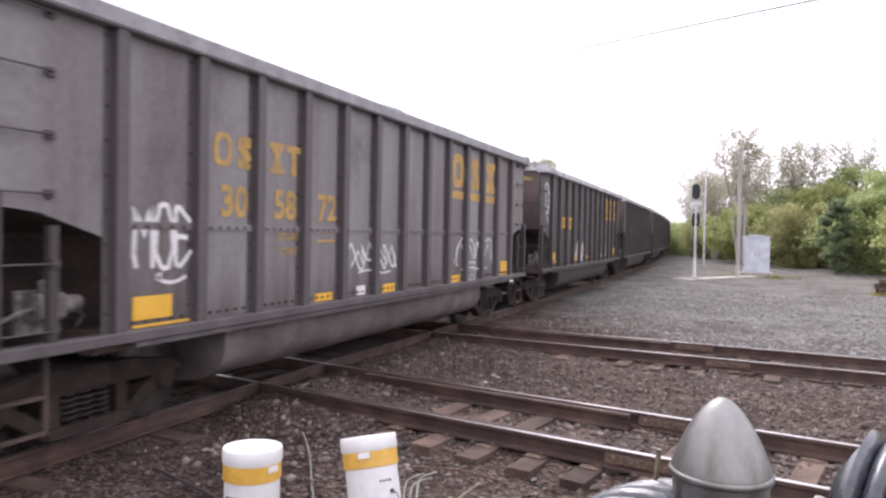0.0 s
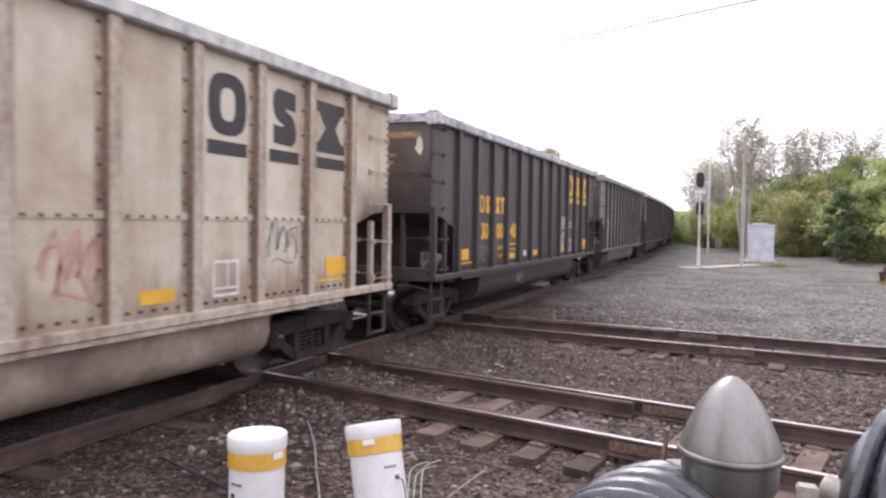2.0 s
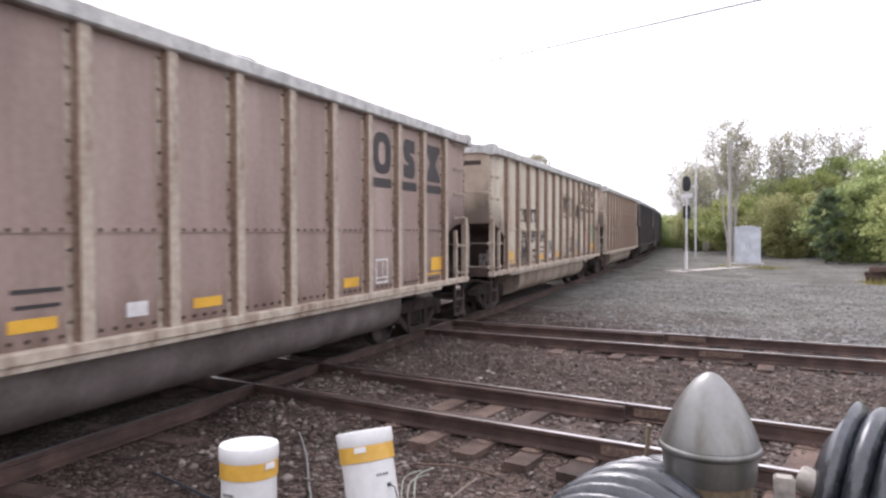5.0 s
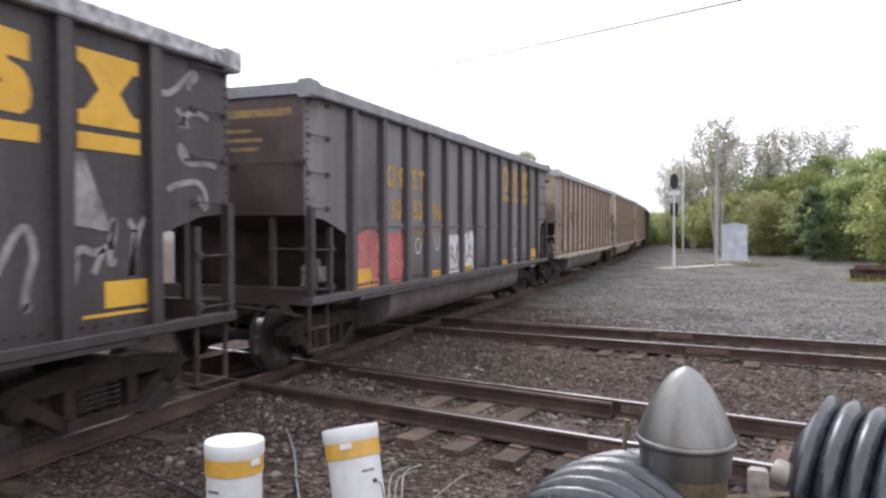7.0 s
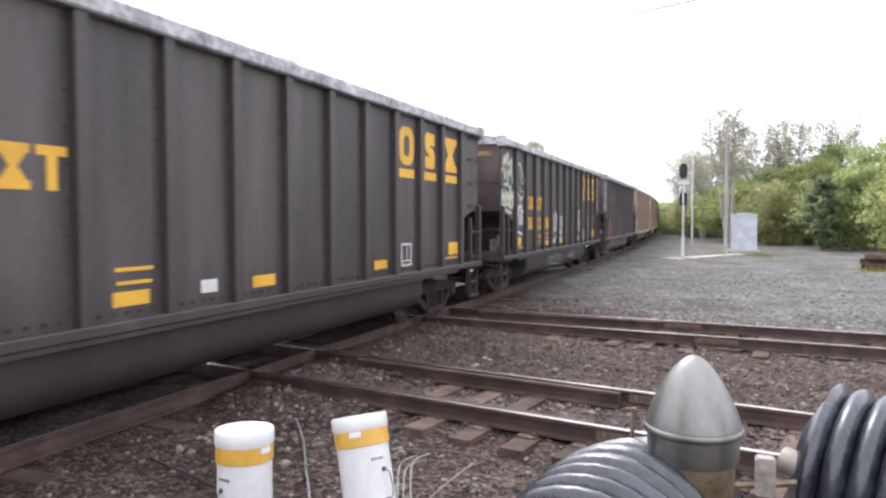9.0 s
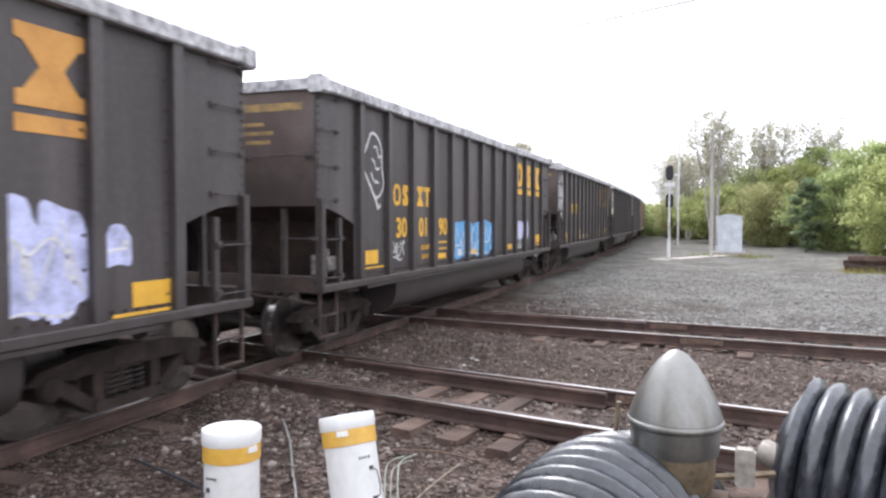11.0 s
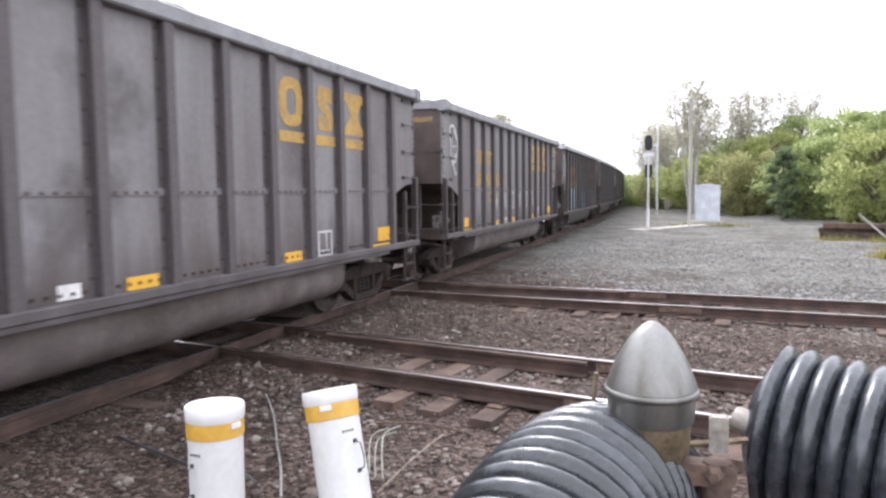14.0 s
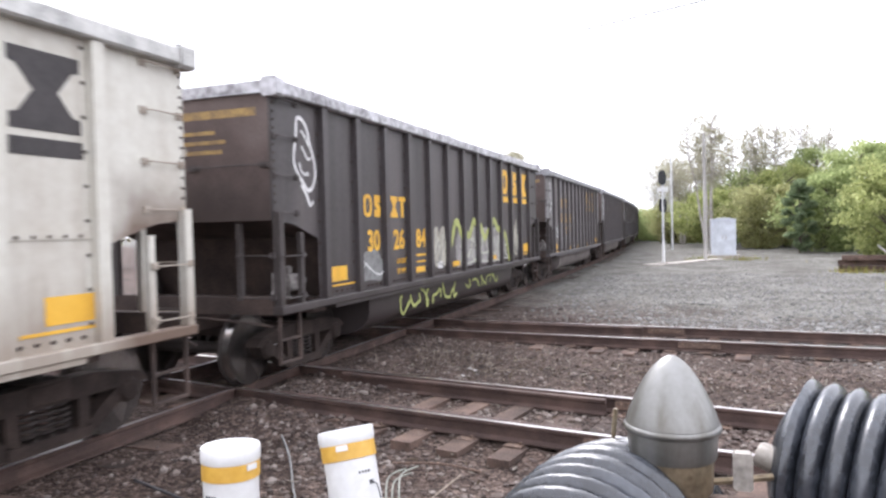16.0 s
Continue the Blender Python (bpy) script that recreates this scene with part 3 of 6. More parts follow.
def car_meshes(paint, post_paint, chord_paint, seam, end_paint, build, tub_paint=None):
    """The meshes of one kind of coal car, shared by all cars of its paint."""
    M = {}
    M["build"] = build
    HL, BAY = HALF[build], 1.15
    PANEL = build
    bay_paint = BAYPOST if seam is False or paint == GREY else post_paint
    b = Build()
    for sx in (-1, 1):
        a, c = sorted((sx * 1.47, sx * 1.5))
        b.plate([(-HL, 2.1), (-HL + 0.45, 2.05), (-HL + BAY - 0.1, 1.86), (-HL + BAY, 1.84), (-HL + BAY, Z0 + 0.1), (HL - BAY, Z0 + 0.1), (HL - BAY, 1.84), (HL - BAY + 0.1, 1.86), (HL - 0.45, 2.05), (HL, 2.1), (HL, Z1 - 0.1), (-HL, Z1 - 0.1)], a, c)
        if seam:
            a, c = sorted((sx * 1.5, sx * 1.512))
            b.box(a, c, -HL + BAY, HL - BAY, ZM - 0.06, ZM + 0.01)
    M["body"] = b.mesh("body", paint)
    M["end_sheet"] = Build().box(-1.47, 1.47, HL - 0.03, HL, 2.1, Z1 - 0.1).mesh("end_sheet", end_paint)
    b = Build()
    run = [(HL - 0.03, 2.13), (HL - BAY + 0.02, 1.88), (HL - BAY - 0.35, 1.02)]
    b.plate(run + [(y - 0.02, z + 0.05) for y, z in reversed(run)], -1.468, 1.468)
    M["slope_sheet"] = b.mesh("slope_sheet", GRIME)
    b = Build()
    for sx in (-1, 1):
        b.box(*sorted((sx * 1.44, sx * 1.62)), -HL - 0.04, HL + 0.04, Z1 - 0.17, Z1, b=0.02)
    for sy in (-1, 1):
        b.box(-1.44, 1.44, *sorted((sy * (HL - 0.12), sy * (HL + 0.04))), Z1 - 0.15, Z1 - 0.004)
        for sx in (-1, 1):
            b.box(*sorted((sx * 1.42, sx * 1.64)), *sorted((sy * (HL - 0.14), sy * (HL + 0.06))), Z1 - 0.2, Z1 + 0.035, b=0.03)
    M["top_chord"] = b.mesh("top_chord", chord_paint)
    b = Build()
    b.box(0, 0.0022, -0.14, 0.14, Z0 + 0.1, Z1 - 0.17)
    b.plate([(-0.065, Z0 + 0.06), (0.065, Z0 + 0.06), (0.065, Z1 - 0.17), (-0.065, Z1 - 0.17)], 0.0, 0.085)
    # side faces get slot 2, browner on the beige and brown cars
    b.s[-5] = b.s[-3] = 2
    for k in range(9):
        z = Z0 + 0.25 + k * 0.29
        b.box(0.0, 0.016, -0.12, -0.092, z, z + 0.028, slot=1)
    M["side_post"] = b.mesh("side_post", post_paint, GRIME, POSTEDGE if post_paint == POSTRUST else post_paint)
    b = Build()
    for sx in (1,):
        b.box(*sorted((sx * 1.46, sx * 1.6)), -HL, HL, Z0, Z0 + 0.1, b=0.012)
        b.box(*sorted((sx * 1.36, sx * 1.575)), -HL + BAY + 0.2, HL - BAY - 0.2, Z0 - 0.05, Z0 - 0.002)
    M["side_sill"] = b.mesh("side_sill", post_paint)
    b = Build()
    for i in range(12):
        for k in range(5):
            y = PANEL[i] + 0.19 + k * (PANEL[i + 1] - PANEL[i] - 0.38) / 4
            for z in ((ZM - 0.035, Z0 + 0.16) if seam else (Z0 + 0.16,)):
                b.box(1.5, 1.52, y - 0.015, y + 0.015, z - 0.015, z + 0.015)
    for sy in (-1, 1):
        for k in range(14):
            z = 2.2 + k * 0.1
            b.box(1.5, 1.516, *sorted((sy * (HL - 0.03), sy * (HL - 0.055))), z, z + 0.025)
    M["rivets"] = b.mesh("rivets", GRIME)
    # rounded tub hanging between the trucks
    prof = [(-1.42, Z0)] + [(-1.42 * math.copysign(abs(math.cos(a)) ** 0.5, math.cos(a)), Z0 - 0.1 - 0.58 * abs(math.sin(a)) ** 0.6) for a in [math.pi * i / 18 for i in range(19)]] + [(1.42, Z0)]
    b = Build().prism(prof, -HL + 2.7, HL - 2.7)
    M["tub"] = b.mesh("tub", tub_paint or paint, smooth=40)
    M["centre_sill"] = Build().box(-0.25, 0.25, -HL - 0.1, HL + 0.1, 0.72, 1.02).mesh("centre_sill", GRIME)
    M["end_beam"] = Build().box(-1.46, 1.46, HL - 0.12, HL, Z0, Z0 + 0.22).mesh("end_beam", GRIME)
    M["body_bolster"] = Build().box(-1.4, 1.4, HL - 1.4, HL - 1.05, 0.86, 1.06).mesh("body_bolster", GRIME)
    b, rng, n = Build(), random.Random(5), 40
    for j in range(n + 1):
        for i in range(13):
            x, y = -1.43 + 2.86 * i / 12, (-HL + 0.1) + (2 * HL - 0.2) * j / n
            e = (1 - (abs(x) / 1.43) ** 4) * (1 - (abs(y) / HL) ** 12)
            hump = 0.5 + 0.5 * math.sin(y * 1.1 + 0.7) * math.sin(y * 0.37 + 2)
            b.v.append((x, y, Z1 - 0.2 + e * (0.28 + 0.34 * hump) + rng.uniform(-0.035, 0.035)))
    b.f = [(j * 13 + i, j * 13 + i + 1, j * 13 + i + 14, j * 13 + i + 13) for j in range(n) for i in range(12)]
    b.s = [0] * len(b.f)
    M["coal_load"] = b.mesh("coal_load", COAL)
    M["corner_post"] = Build().box(-0.05, 0.05, -0.05, 0.05, Z0 + 0.1, 2.2).mesh("corner_post", bay_paint)
    M["bay_post"] = Build().box(-0.03, 0.03, -0.04, 0.04, Z0 + 0.1, 1.95).mesh("bay_post", bay_paint)
    b = Build().tube([(0, -0.24, 0), (0.06, -0.23, 0), (0.075, -0.2, 0), (0.075, 0.2, 0), (0.06, 0.23, 0), (0, 0.24, 0)], 0.009)
    b.box(-0.005, 0.02, -0.28, -0.2, -0.035, 0.035).box(-0.005, 0.02, 0.2, 0.28, -0.035, 0.035)
    M["grab_iron"] = b.mesh("grab_iron", bay_paint)
    b = Build().box(-0.02, 0.02, -0.24, -0.21, -0.62, 0).box(-0.02, 0.02, 0.21, 0.24, -0.62, 0)
    for z in (-0.6, -0.32):
        b.box(-0.025, 0.025, -0.22, 0.22, z - 0.012, z + 0.012)
    M["step"] = b.mesh("step", GRIME)
    b = Build().box(-0.1, 0.1, 0, 0.42, 0.74, 0.94, b=0.02).box(-0.16, 0.06, 0.38, 0.66, 0.7, 0.98, b=0.03).box(0.1, 0.2, 0.42, 0.58, 0.72, 0.96, b=0.03)
    M["coupler"] = b.mesh("coupler", TRUCK)
    b = Build().tube([(1.5, 0, 0.82), (1.3, 0.05, 0.86), (0.6, 0.1, 0.92), (0.1, 0.3, 0.96)], 0.014)
    M["uncoupling_lever"] = b.mesh("uncoupling_lever", GRIME)
    b = Build().box(-0.1, 0.1, -0.14, 0.1, -0.1, 0.12, b=0.03).turn([(0.06, -0.1), (0.075, -0.08), (0.075, 0.08), (0.06, 0.1)], 12, m=pose(0.04, 0.17, 0.02, 90))
    b.turn([(0.045, 0), (0.05, 0.02), (0.05, 0.1), (0.03, 0.12)], 10, m=pose(0.02, -0.05, 0.11)).tube([(0, -0.14, 0), (0.02, -0.3, -0.03), (0.05, -0.5, -0.1)], 0.018, 6).tube([(0, 0.25, 0.02), (0, 0.34, -0.1), (-0.2, 0.36, -0.32)], 0.016, 6)
    b.box(-0.14, -0.1, -0.2, 0.2, -0.22, 0.14)
    M["brake_valve"] = b.mesh("brake_valve", VALVE, smooth=40)
    return M


def truck_meshes():
    M = {}
    b = Build()
    # side frame: a bowed cast frame with a window for the springs
    b.plate([(-1.15, 0.52), (-1.0, 0.62), (-0.5, 0.70), (0.5, 0.70), (1.0, 0.62), (1.15, 0.52), (1.0, 0.5), (-1.0, 0.5)], -0.09, 0.09)
    b.plate([(-0.42, 0.13), (0.42, 0.13), (0.42, 0.23), (-0.42, 0.23)], -0.1, 0.1)
    for s in (-1, 1):
        b.plate([(s * 0.42, 0.13), (s * 0.98, 0.5), (s * 0.78, 0.52), (s * 0.36, 0.23)][::s], -0.08, 0.08)
        b.plate([(s * 0.3, 0.2), (s * 0.42, 0.2), (s * 0.42, 0.6), (s * 0.3, 0.6)][::s], -0.08, 0.08)
        b.turn([(0.13, -0.12), (0.13, 0.06), (0.1, 0.1), (0.05, 0.11)], 14, m=Matrix.Translation((0.02, s * 0.89, 0.457)) @ Matrix.Rotation(radians(90), 4, "Y"))
    M["side_frame"] = b.mesh("side_frame", TRUCK)
    b = Build()
    for y in (-0.17, 0, 0.17):
        pts = [(0.07 * math.cos(a), y + 0.07 * math.sin(a), 0.23 + 0.26 * a / (2 * math.pi * 5)) for a in [2 * math.pi * i / 10 for i in range(51)]]
        b.tube(pts, 0.017, 5)
    M["spring"] = b.mesh("spring", WHEEL)
    M["bolster"] = Build().box(-1.1, 1.1, -0.2, 0.2, 0.49, 0.72, b=0.04).mesh("bolster", TRUCK)
    b = Build()
    R = Matrix.Rotation(radians(90), 4, "Y")
    b.turn([(0.08, -1.0), (0.08, 1.0)], 12, m=R)
    for s in (-1, 1):
        prof = [(0.03, -0.09), (0.12, -0.09), (0.14, -0.02), (0.36, -0.03), (0.40, -0.065), (0.457, -0.065)]
        prof2 = [(0.457, 0.05), (0.48, 0.055), (0.48, 0.085), (0.40, 0.085), (0.36, 0.03), (0.14, 0.04), (0.12, 0.09), (0.03, 0.09)]
        b.turn(prof, 28, m=Matrix.Translation((s * 0.755, 0, 0)) @ R @ Matrix.Diagonal((1, 1, -s, 1)))
        b.turn([(0.457, -0.065), (0.457, 0.05)], 28, slot=1, m=Matrix.Translation((s * 0.755, 0, 0)) @ R @ Matrix.Diagonal((1, 1, -s, 1)))
        b.turn(prof2, 28, m=Matrix.Translation((s * 0.755, 0, 0)) @ R @ Matrix.Diagonal((1, 1, -s, 1)))
        for k in range(4):
            b.box(s * 0.9 - 0.04, s * 0.9 + 0.04, -0.03, 0.03, 0.05, 0.11, m=Matrix.Rotation(radians(90 * k), 4, "X"))
    M["wheelset"] = b.mesh("wheelset", WHEEL, TREAD, smooth=35)
    return M


TRUCKS = truck_meshes()


def coal_car(M, label):
    HL = HALF[M["build"]]
    car = thing("coal_car", label, "coal car", group="cars of the coal train")
    for name in ("body", "top_chord", "tub", "centre_sill", "coal_load"):
        part(name, M[name], car, "heaped black coal" if name == "coal_load" else "")
    tagged(part("rivets", M["rivets"], car), kind="stuff")
    for turn in (0, 180):
        part("side_sill", M["side_sill"], car, at=pose(0, 0, 0, 0, 0, turn))
        for name in ("slope_sheet", "end_beam", "body_bolster"):
            part(name, M[name], car, at=pose(0, 0, 0, 0, 0, turn))
        part("end_sheet", M["end_sheet"], car, "dust-browned end sheet", at=pose(0, 0, 0, 0, 0, turn))
    for y in M["build"]:
        part("side_post", M["side_post"], car, at=pose(1.5, y, 0))
        part("side_post", M["side_post"], car, at=pose(-1.5, y, 0, 0, 0, 180))
    for sy in (-1, 1):
        for sx in (-1, 1):
            part("corner_post", M["corner_post"], car, at=pose(sx * 1.53, sy * (HL - 0.06), 0))
            part("bay_post", M["bay_post"], car, at=pose(sx * 1.53, sy * (HL - 0.55), 0))
        part("step", M["step"], car, at=pose(1.5, sy * (HL - 0.3), Z0))
        for z in (3.56, 3.12, 2.64, 2.19, 1.66, 1.15):
            part("grab_iron", M["grab_iron"], car, "thin steel grab iron", at=pose(1.5 + (0.07 if z < 2 else 0), sy * (HL - 0.3), z))
        for x, z, long in ((0.9, 2.77, 2.2), (1.24, 1.67, 1.0), (1.24, 1.16, 1.0)):
            part("grab_iron", M["grab_iron"], car, "thin steel grab iron", at=Matrix.Translation((x, sy * HL, z)) @ Matrix.Rotation(radians(90 * sy), 4, "Z") @ Matrix.Diagonal((1, long, 1, 1)))
        for sx in (-1, 1):
            part("end_post", M["bay_post"], car, at=pose(sx * 0.97, sy * (HL - 0.06), 0.12))
        if sy < 0:
            part("brake_valve", M["brake_valve"], car, "dusty brake valve and pipes", at=pose(1.2, -HL + 0.78, 1.28))
        part("coupler", M["coupler"], car, at=pose(0, sy * HL, 0, 0, 0, 0 if sy > 0 else 180))
        part("uncoupling_lever", M["uncoupling_lever"], car, at=Matrix.Translation((0, sy * (HL + 0.08), 0)) @ Matrix.Diagonal((1, sy, 1, 1)))
        truck = new("truck")
        truck.parent, truck.location = car, (0, sy * (HL - 1.3), 0)
        for sx in (-1, 1):
            part("side_frame", TRUCKS["side_frame"], truck, at=pose(sx * 1.0, 0, 0, 0, 0, 0 if sx > 0 else 180))
            part("spring", TRUCKS["spring"], truck, at=pose(sx * 1.0, 0, 0))
            part("wheelset", TRUCKS["wheelset"], truck, at=pose(0, sx * 0.89, 0.457))
        part("bolster", TRUCKS["bolster"], truck)
    return car


KINDS = {
    "dark": car_meshes(DARK, DARK, CHORD, False, ENDDUST, WIDE),
    "black": car_meshes(DARK, DARK, CHORD, False, ENDDUST, NARROW),
    "grey": car_meshes(GREY, GREYPOST, GREYCHORD, True, ENDDUST, NARROW, TUBDARK),
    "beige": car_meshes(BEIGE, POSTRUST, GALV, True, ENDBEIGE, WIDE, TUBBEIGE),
    "brown": car_meshes(BROWNISH, POSTRUST, GALV, True, ENDBEIGE, WIDE, TUBDARK),
    "white": car_meshes(WHITE, WHITE, GALV, True, ENDBEIGE, WIDE, TUBDARK),
}


# ---- lettering and spray paint on the car sides ----
def panel_y(i, build=WIDE):
    """Middle of panel i, 1 to 12 from the trailing end."""
    return (build[i - 1] + build[i]) / 2


FACE = 1.503


def plates(car, name, outlines, paint, label="", x=FACE):
    b = Build()
    for o in outlines:
        b.plate(o, x, x + 0.004)
    return part(name, b.mesh(name, paint), car, label)


def rect(y, z, w, h):
    return [(y - w / 2, z - h / 2), (y + w / 2, z - h / 2), (y + w / 2, z + h / 2), (y - w / 2, z + h / 2)]


def mark_block(car, name, kind, y, z, w, h, paint, label=""):
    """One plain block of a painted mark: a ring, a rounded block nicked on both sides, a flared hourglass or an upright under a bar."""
    if kind == "ring":
        q = [2 * math.pi * k / 20 for k in range(20)]
        u = [(math.copysign(abs(math.cos(a)) ** 0.7, math.cos(a)), math.copysign(abs(math.sin(a)) ** 0.7, math.sin(a))) for a in q]
        p = [(x, y + w * f * a, z + h * g * c) for x in (FACE, FACE + 0.004) for f, g in ((0.5, 0.5), (0.2, 0.27) if w > 0.4 else (0.27, 0.33)) for a, c in u]
        f = []
        for k in range(20):
            m = (k + 1) % 20
            f += [(40 + k, 40 + m, 60 + m, 60 + k), (k, 20 + k, 20 + m, m), (k, m, 40 + m, 40 + k), (20 + k, 60 + k, 60 + m, 20 + m)]
        part(name, Build().add(p, f).mesh(name, paint), car, label)
        return
    a, c = w * 0.5, h * 0.5
    if kind == "nicked":
        half = [(0.55, -1), (0.85, -0.8), (0.92, -0.45), (0.8, -0.1), (0.55, 0.12), (0.1, 0.24), (0.1, 0.34), (0.85, 0.3), (0.85, 0.95), (0.4, 0.97)]
        o = [(y + a * 0.9 * p, z + c * q) for p, q in half] + [(y - a * 0.9 * p, z - c * q) for p, q in half]
    elif kind == "hourglass":
        right = [(1, -1), (1, -0.62), (0.78, -0.58), (0.34 if w > 0.4 else 0.26, 0), (0.78, 0.58), (1, 0.62), (1, 1)]
        o = [(y + a * p, z + c * q) for p, q in right] + [(y - a * p, z + c * q) for p, q in reversed(right)]
    else:
        o = [(y - 0.17 * w, z - c), (y + 0.17 * w, z - c), (y + 0.17 * w, z + 0.55 * c), (y + a, z + 0.55 * c), (y + a, z + c), (y - a, z + c), (y - a, z + 0.55 * c), (y - 0.17 * w, z + 0.55 * c)]
    plates(car, name, [o], paint, label)


def emblem(car, paint, build):
    """The owner's three big marks as plain blocks, each over a bar."""
    first = 10 if build == WIDE else 9
    for i, kind, w in ((first, "ring", 0.58), (first + 1, "nicked", 0.54), (first + 2, "hourglass", 0.66)):
        y, z = panel_y(i, build) + (0.02 if build == WIDE else 0.08), 3.11
        mark_block(car, "emblem_block", kind, y, z, w, 0.63, paint, "painted block of the owner's emblem")
        plates(car, "emblem_bar", [rect(y, z - 0.445, w + 0.02, 0.14)], paint)


def writing(car, text, y, z, size, paint, bold=0.012, name="car_number"):
    cu = bpy.data.curves.new("number", "FONT")
    cu.body, cu.size, cu.align_x, cu.align_y, cu.extrude, cu.resolution_u = text, size, "CENTER", "CENTER", 0.002, 3
    cu.offset = bold
    ob = bpy.data.objects.new("number", cu)
    me = bpy.data.meshes.new_from_object(ob)
    bpy.data.objects.remove(ob)
    bpy.data.curves.remove(cu)
    me.materials.clear()
    me.materials.append(paint)
    part(name, me, car, "painted car number" if name == "car_number" else "small stencilled lettering", at=Matrix.Translation((FACE + 0.003, y, z)) @ Matrix.Rotation(radians(90), 4, "Z") @ Matrix.Rotation(radians(90), 4, "X"))


def marks(car, digits, paint, high, build):
    zc, zn = (2.76, 2.22) if high else (2.33, 1.77)
    for i, dy, kind in ((2, -0.17, "ring"), (2, 0.17, "nicked"), (3, -0.16, "hourglass"), (3, 0.17, "upright")):
        mark_block(car, "reporting_mark", kind, panel_y(i, build) + 0.08 + dy, zc, 0.28, 0.35, paint)
    for i, d in zip((2, 3, 4), (digits[0:2], digits[2:4], digits[4:6])):
        if d.strip():
            writing(car, d, panel_y(i, build) + 0.09, zn, 0.45, paint)
    if digits.strip():
        writing(car, "LD LMT", panel_y(3, build) + 0.17, zn - 0.35, 0.115, paint, 0.003, "weight_stencil")
        writing(car, "LT WT", panel_y(3, build) + 0.17, zn - 0.52, 0.115, paint, 0.003, "weight_stencil")
    for i, z, w, h in ((4, zn - 0.28, 0.44, 0.05), (4, zn - 0.40, 0.4, 0.045)):
        plates(car, "stencil_bar", [rect(panel_y(i, build) + 0.09, z, w, h * 0.7)], paint)


def reflectors(car, seed, build):
    rng = random.Random(seed)
    zp = 1.35 if build == WIDE else 1.23
    plates(car, "yellow_panel", [rect(panel_y(1, build) - 0.07, zp, 0.47, 0.21)], YELLOW)
    for i in (4, 6, 9):
        plates(car, "yellow_panel", [rect(panel_y(i, build) + 0.05, zp - 0.12, 0.42, rng.choice((0.1, 0.13)))], YELLOW)
    plates(car, "yellow_panel", [rect(panel_y(12, build) + 0.2, zp + 0.01, 0.52, 0.23)], YELLOW)
    plates(car, "yellow_stripe", [rect(panel_y(12, build) + 0.08, zp - 0.16, 0.74, 0.03)], YELLOW)
    plates(car, "yellow_stripe", [rect(panel_y(1, build) + 0.05, zp - 0.16, 0.7, 0.025)], YELLOW)
    y, z = panel_y(10, build), zp - 0.01
    plates(car, "white_frame", [rect(y, z + 0.17, 0.4, 0.03), rect(y, z - 0.17, 0.4, 0.03), rect(y - 0.185, z, 0.03, 0.31), rect(y + 0.185, z, 0.03, 0.31), rect(y + 0.03, z + 0.03, 0.02, 0.25), rect(y, z - 0.1, 0.34, 0.02)], WHITEP)
    plates(car, "white_card", [rect(panel_y(5, build) + 0.1, zp - 0.1, 0.24, 0.13)], WHITEP)


def ribbon(b, pts, width, x):
    """A flat painted stroke along points (y, z) on the car side."""
    base, m = len(b.v), len(pts)
    for i, q in enumerate(pts):
        d = pts[min(i + 1, m - 1)] - pts[max(i - 1, 0)]
        nrm = Vector((-d.y, d.x)).normalized() * width / 2 if d.length else Vector((width / 2, 0))
        b.v += [(x, q.x + nrm.x, q.y + nrm.y), (x, q.x - nrm.x, q.y - nrm.y)]
    b.f += [(base + 2 * i, base + 2 * i + 1, base + 2 * i + 3, base + 2 * i + 2) for i in range(m - 1)]
    b.s += [0] * (m - 1)


def scrawl(car, y0, y1, z0, z1, paint, seed, letters=4, width=0.035, x=FACE + 0.004):
    """An unreadable sprayed tag: one looping line, a spiky line crossing it and a flourish below."""
    rng, b = random.Random(seed), Build()
    ph = [rng.uniform(0, 6.28) for _ in range(5)]
    n = letters * 26
    loop, spike = [], []
    for i in range(n + 1):
        u = i / n
        w = 2 * math.pi * letters * u
        tall = 0.34 + 0.12 * math.sin(0.37 * w + ph[0])
        loop.append(Vector((y0 + (y1 - y0) * (0.04 + 0.92 * u + 0.30 / letters * math.sin(w + ph[1])), (z0 + z1) / 2 + (z1 - z0) * (tall * math.sin(w + ph[2]) + 0.09 * math.sin(2.3 * w + ph[3])))))
    for i in range(letters * 2 + 1):
        u = i / (letters * 2)
        spike.append(Vector((y0 + (y1 - y0) * (0.02 + 0.96 * u + rng.uniform(-0.04, 0.04)), z0 + (z1 - z0) * (rng.uniform(0.7, 1.08) if i % 2 else rng.uniform(-0.05, 0.3)))))
    ribbon(b, loop, width, x)
    if letters > 1:
        ribbon(b, [p.lerp(q, k / 6) for p, q in zip(spike, spike[1:]) for k in range(6)] + spike[-1:], width * 0.8, x + 0.0008)
        ribbon(b, [Vector((y0 + (y1 - y0) * (0.15 + 0.7 * k / 10), z0 - 0.06 * (z1 - z0) + 0.03 * math.sin(k * 0.6))) for k in range(11)], width * 0.8, x + 0.0004)
    part("sprayed_tag", b.mesh("sprayed_tag", paint), car, "looping unreadable sprayed tag")


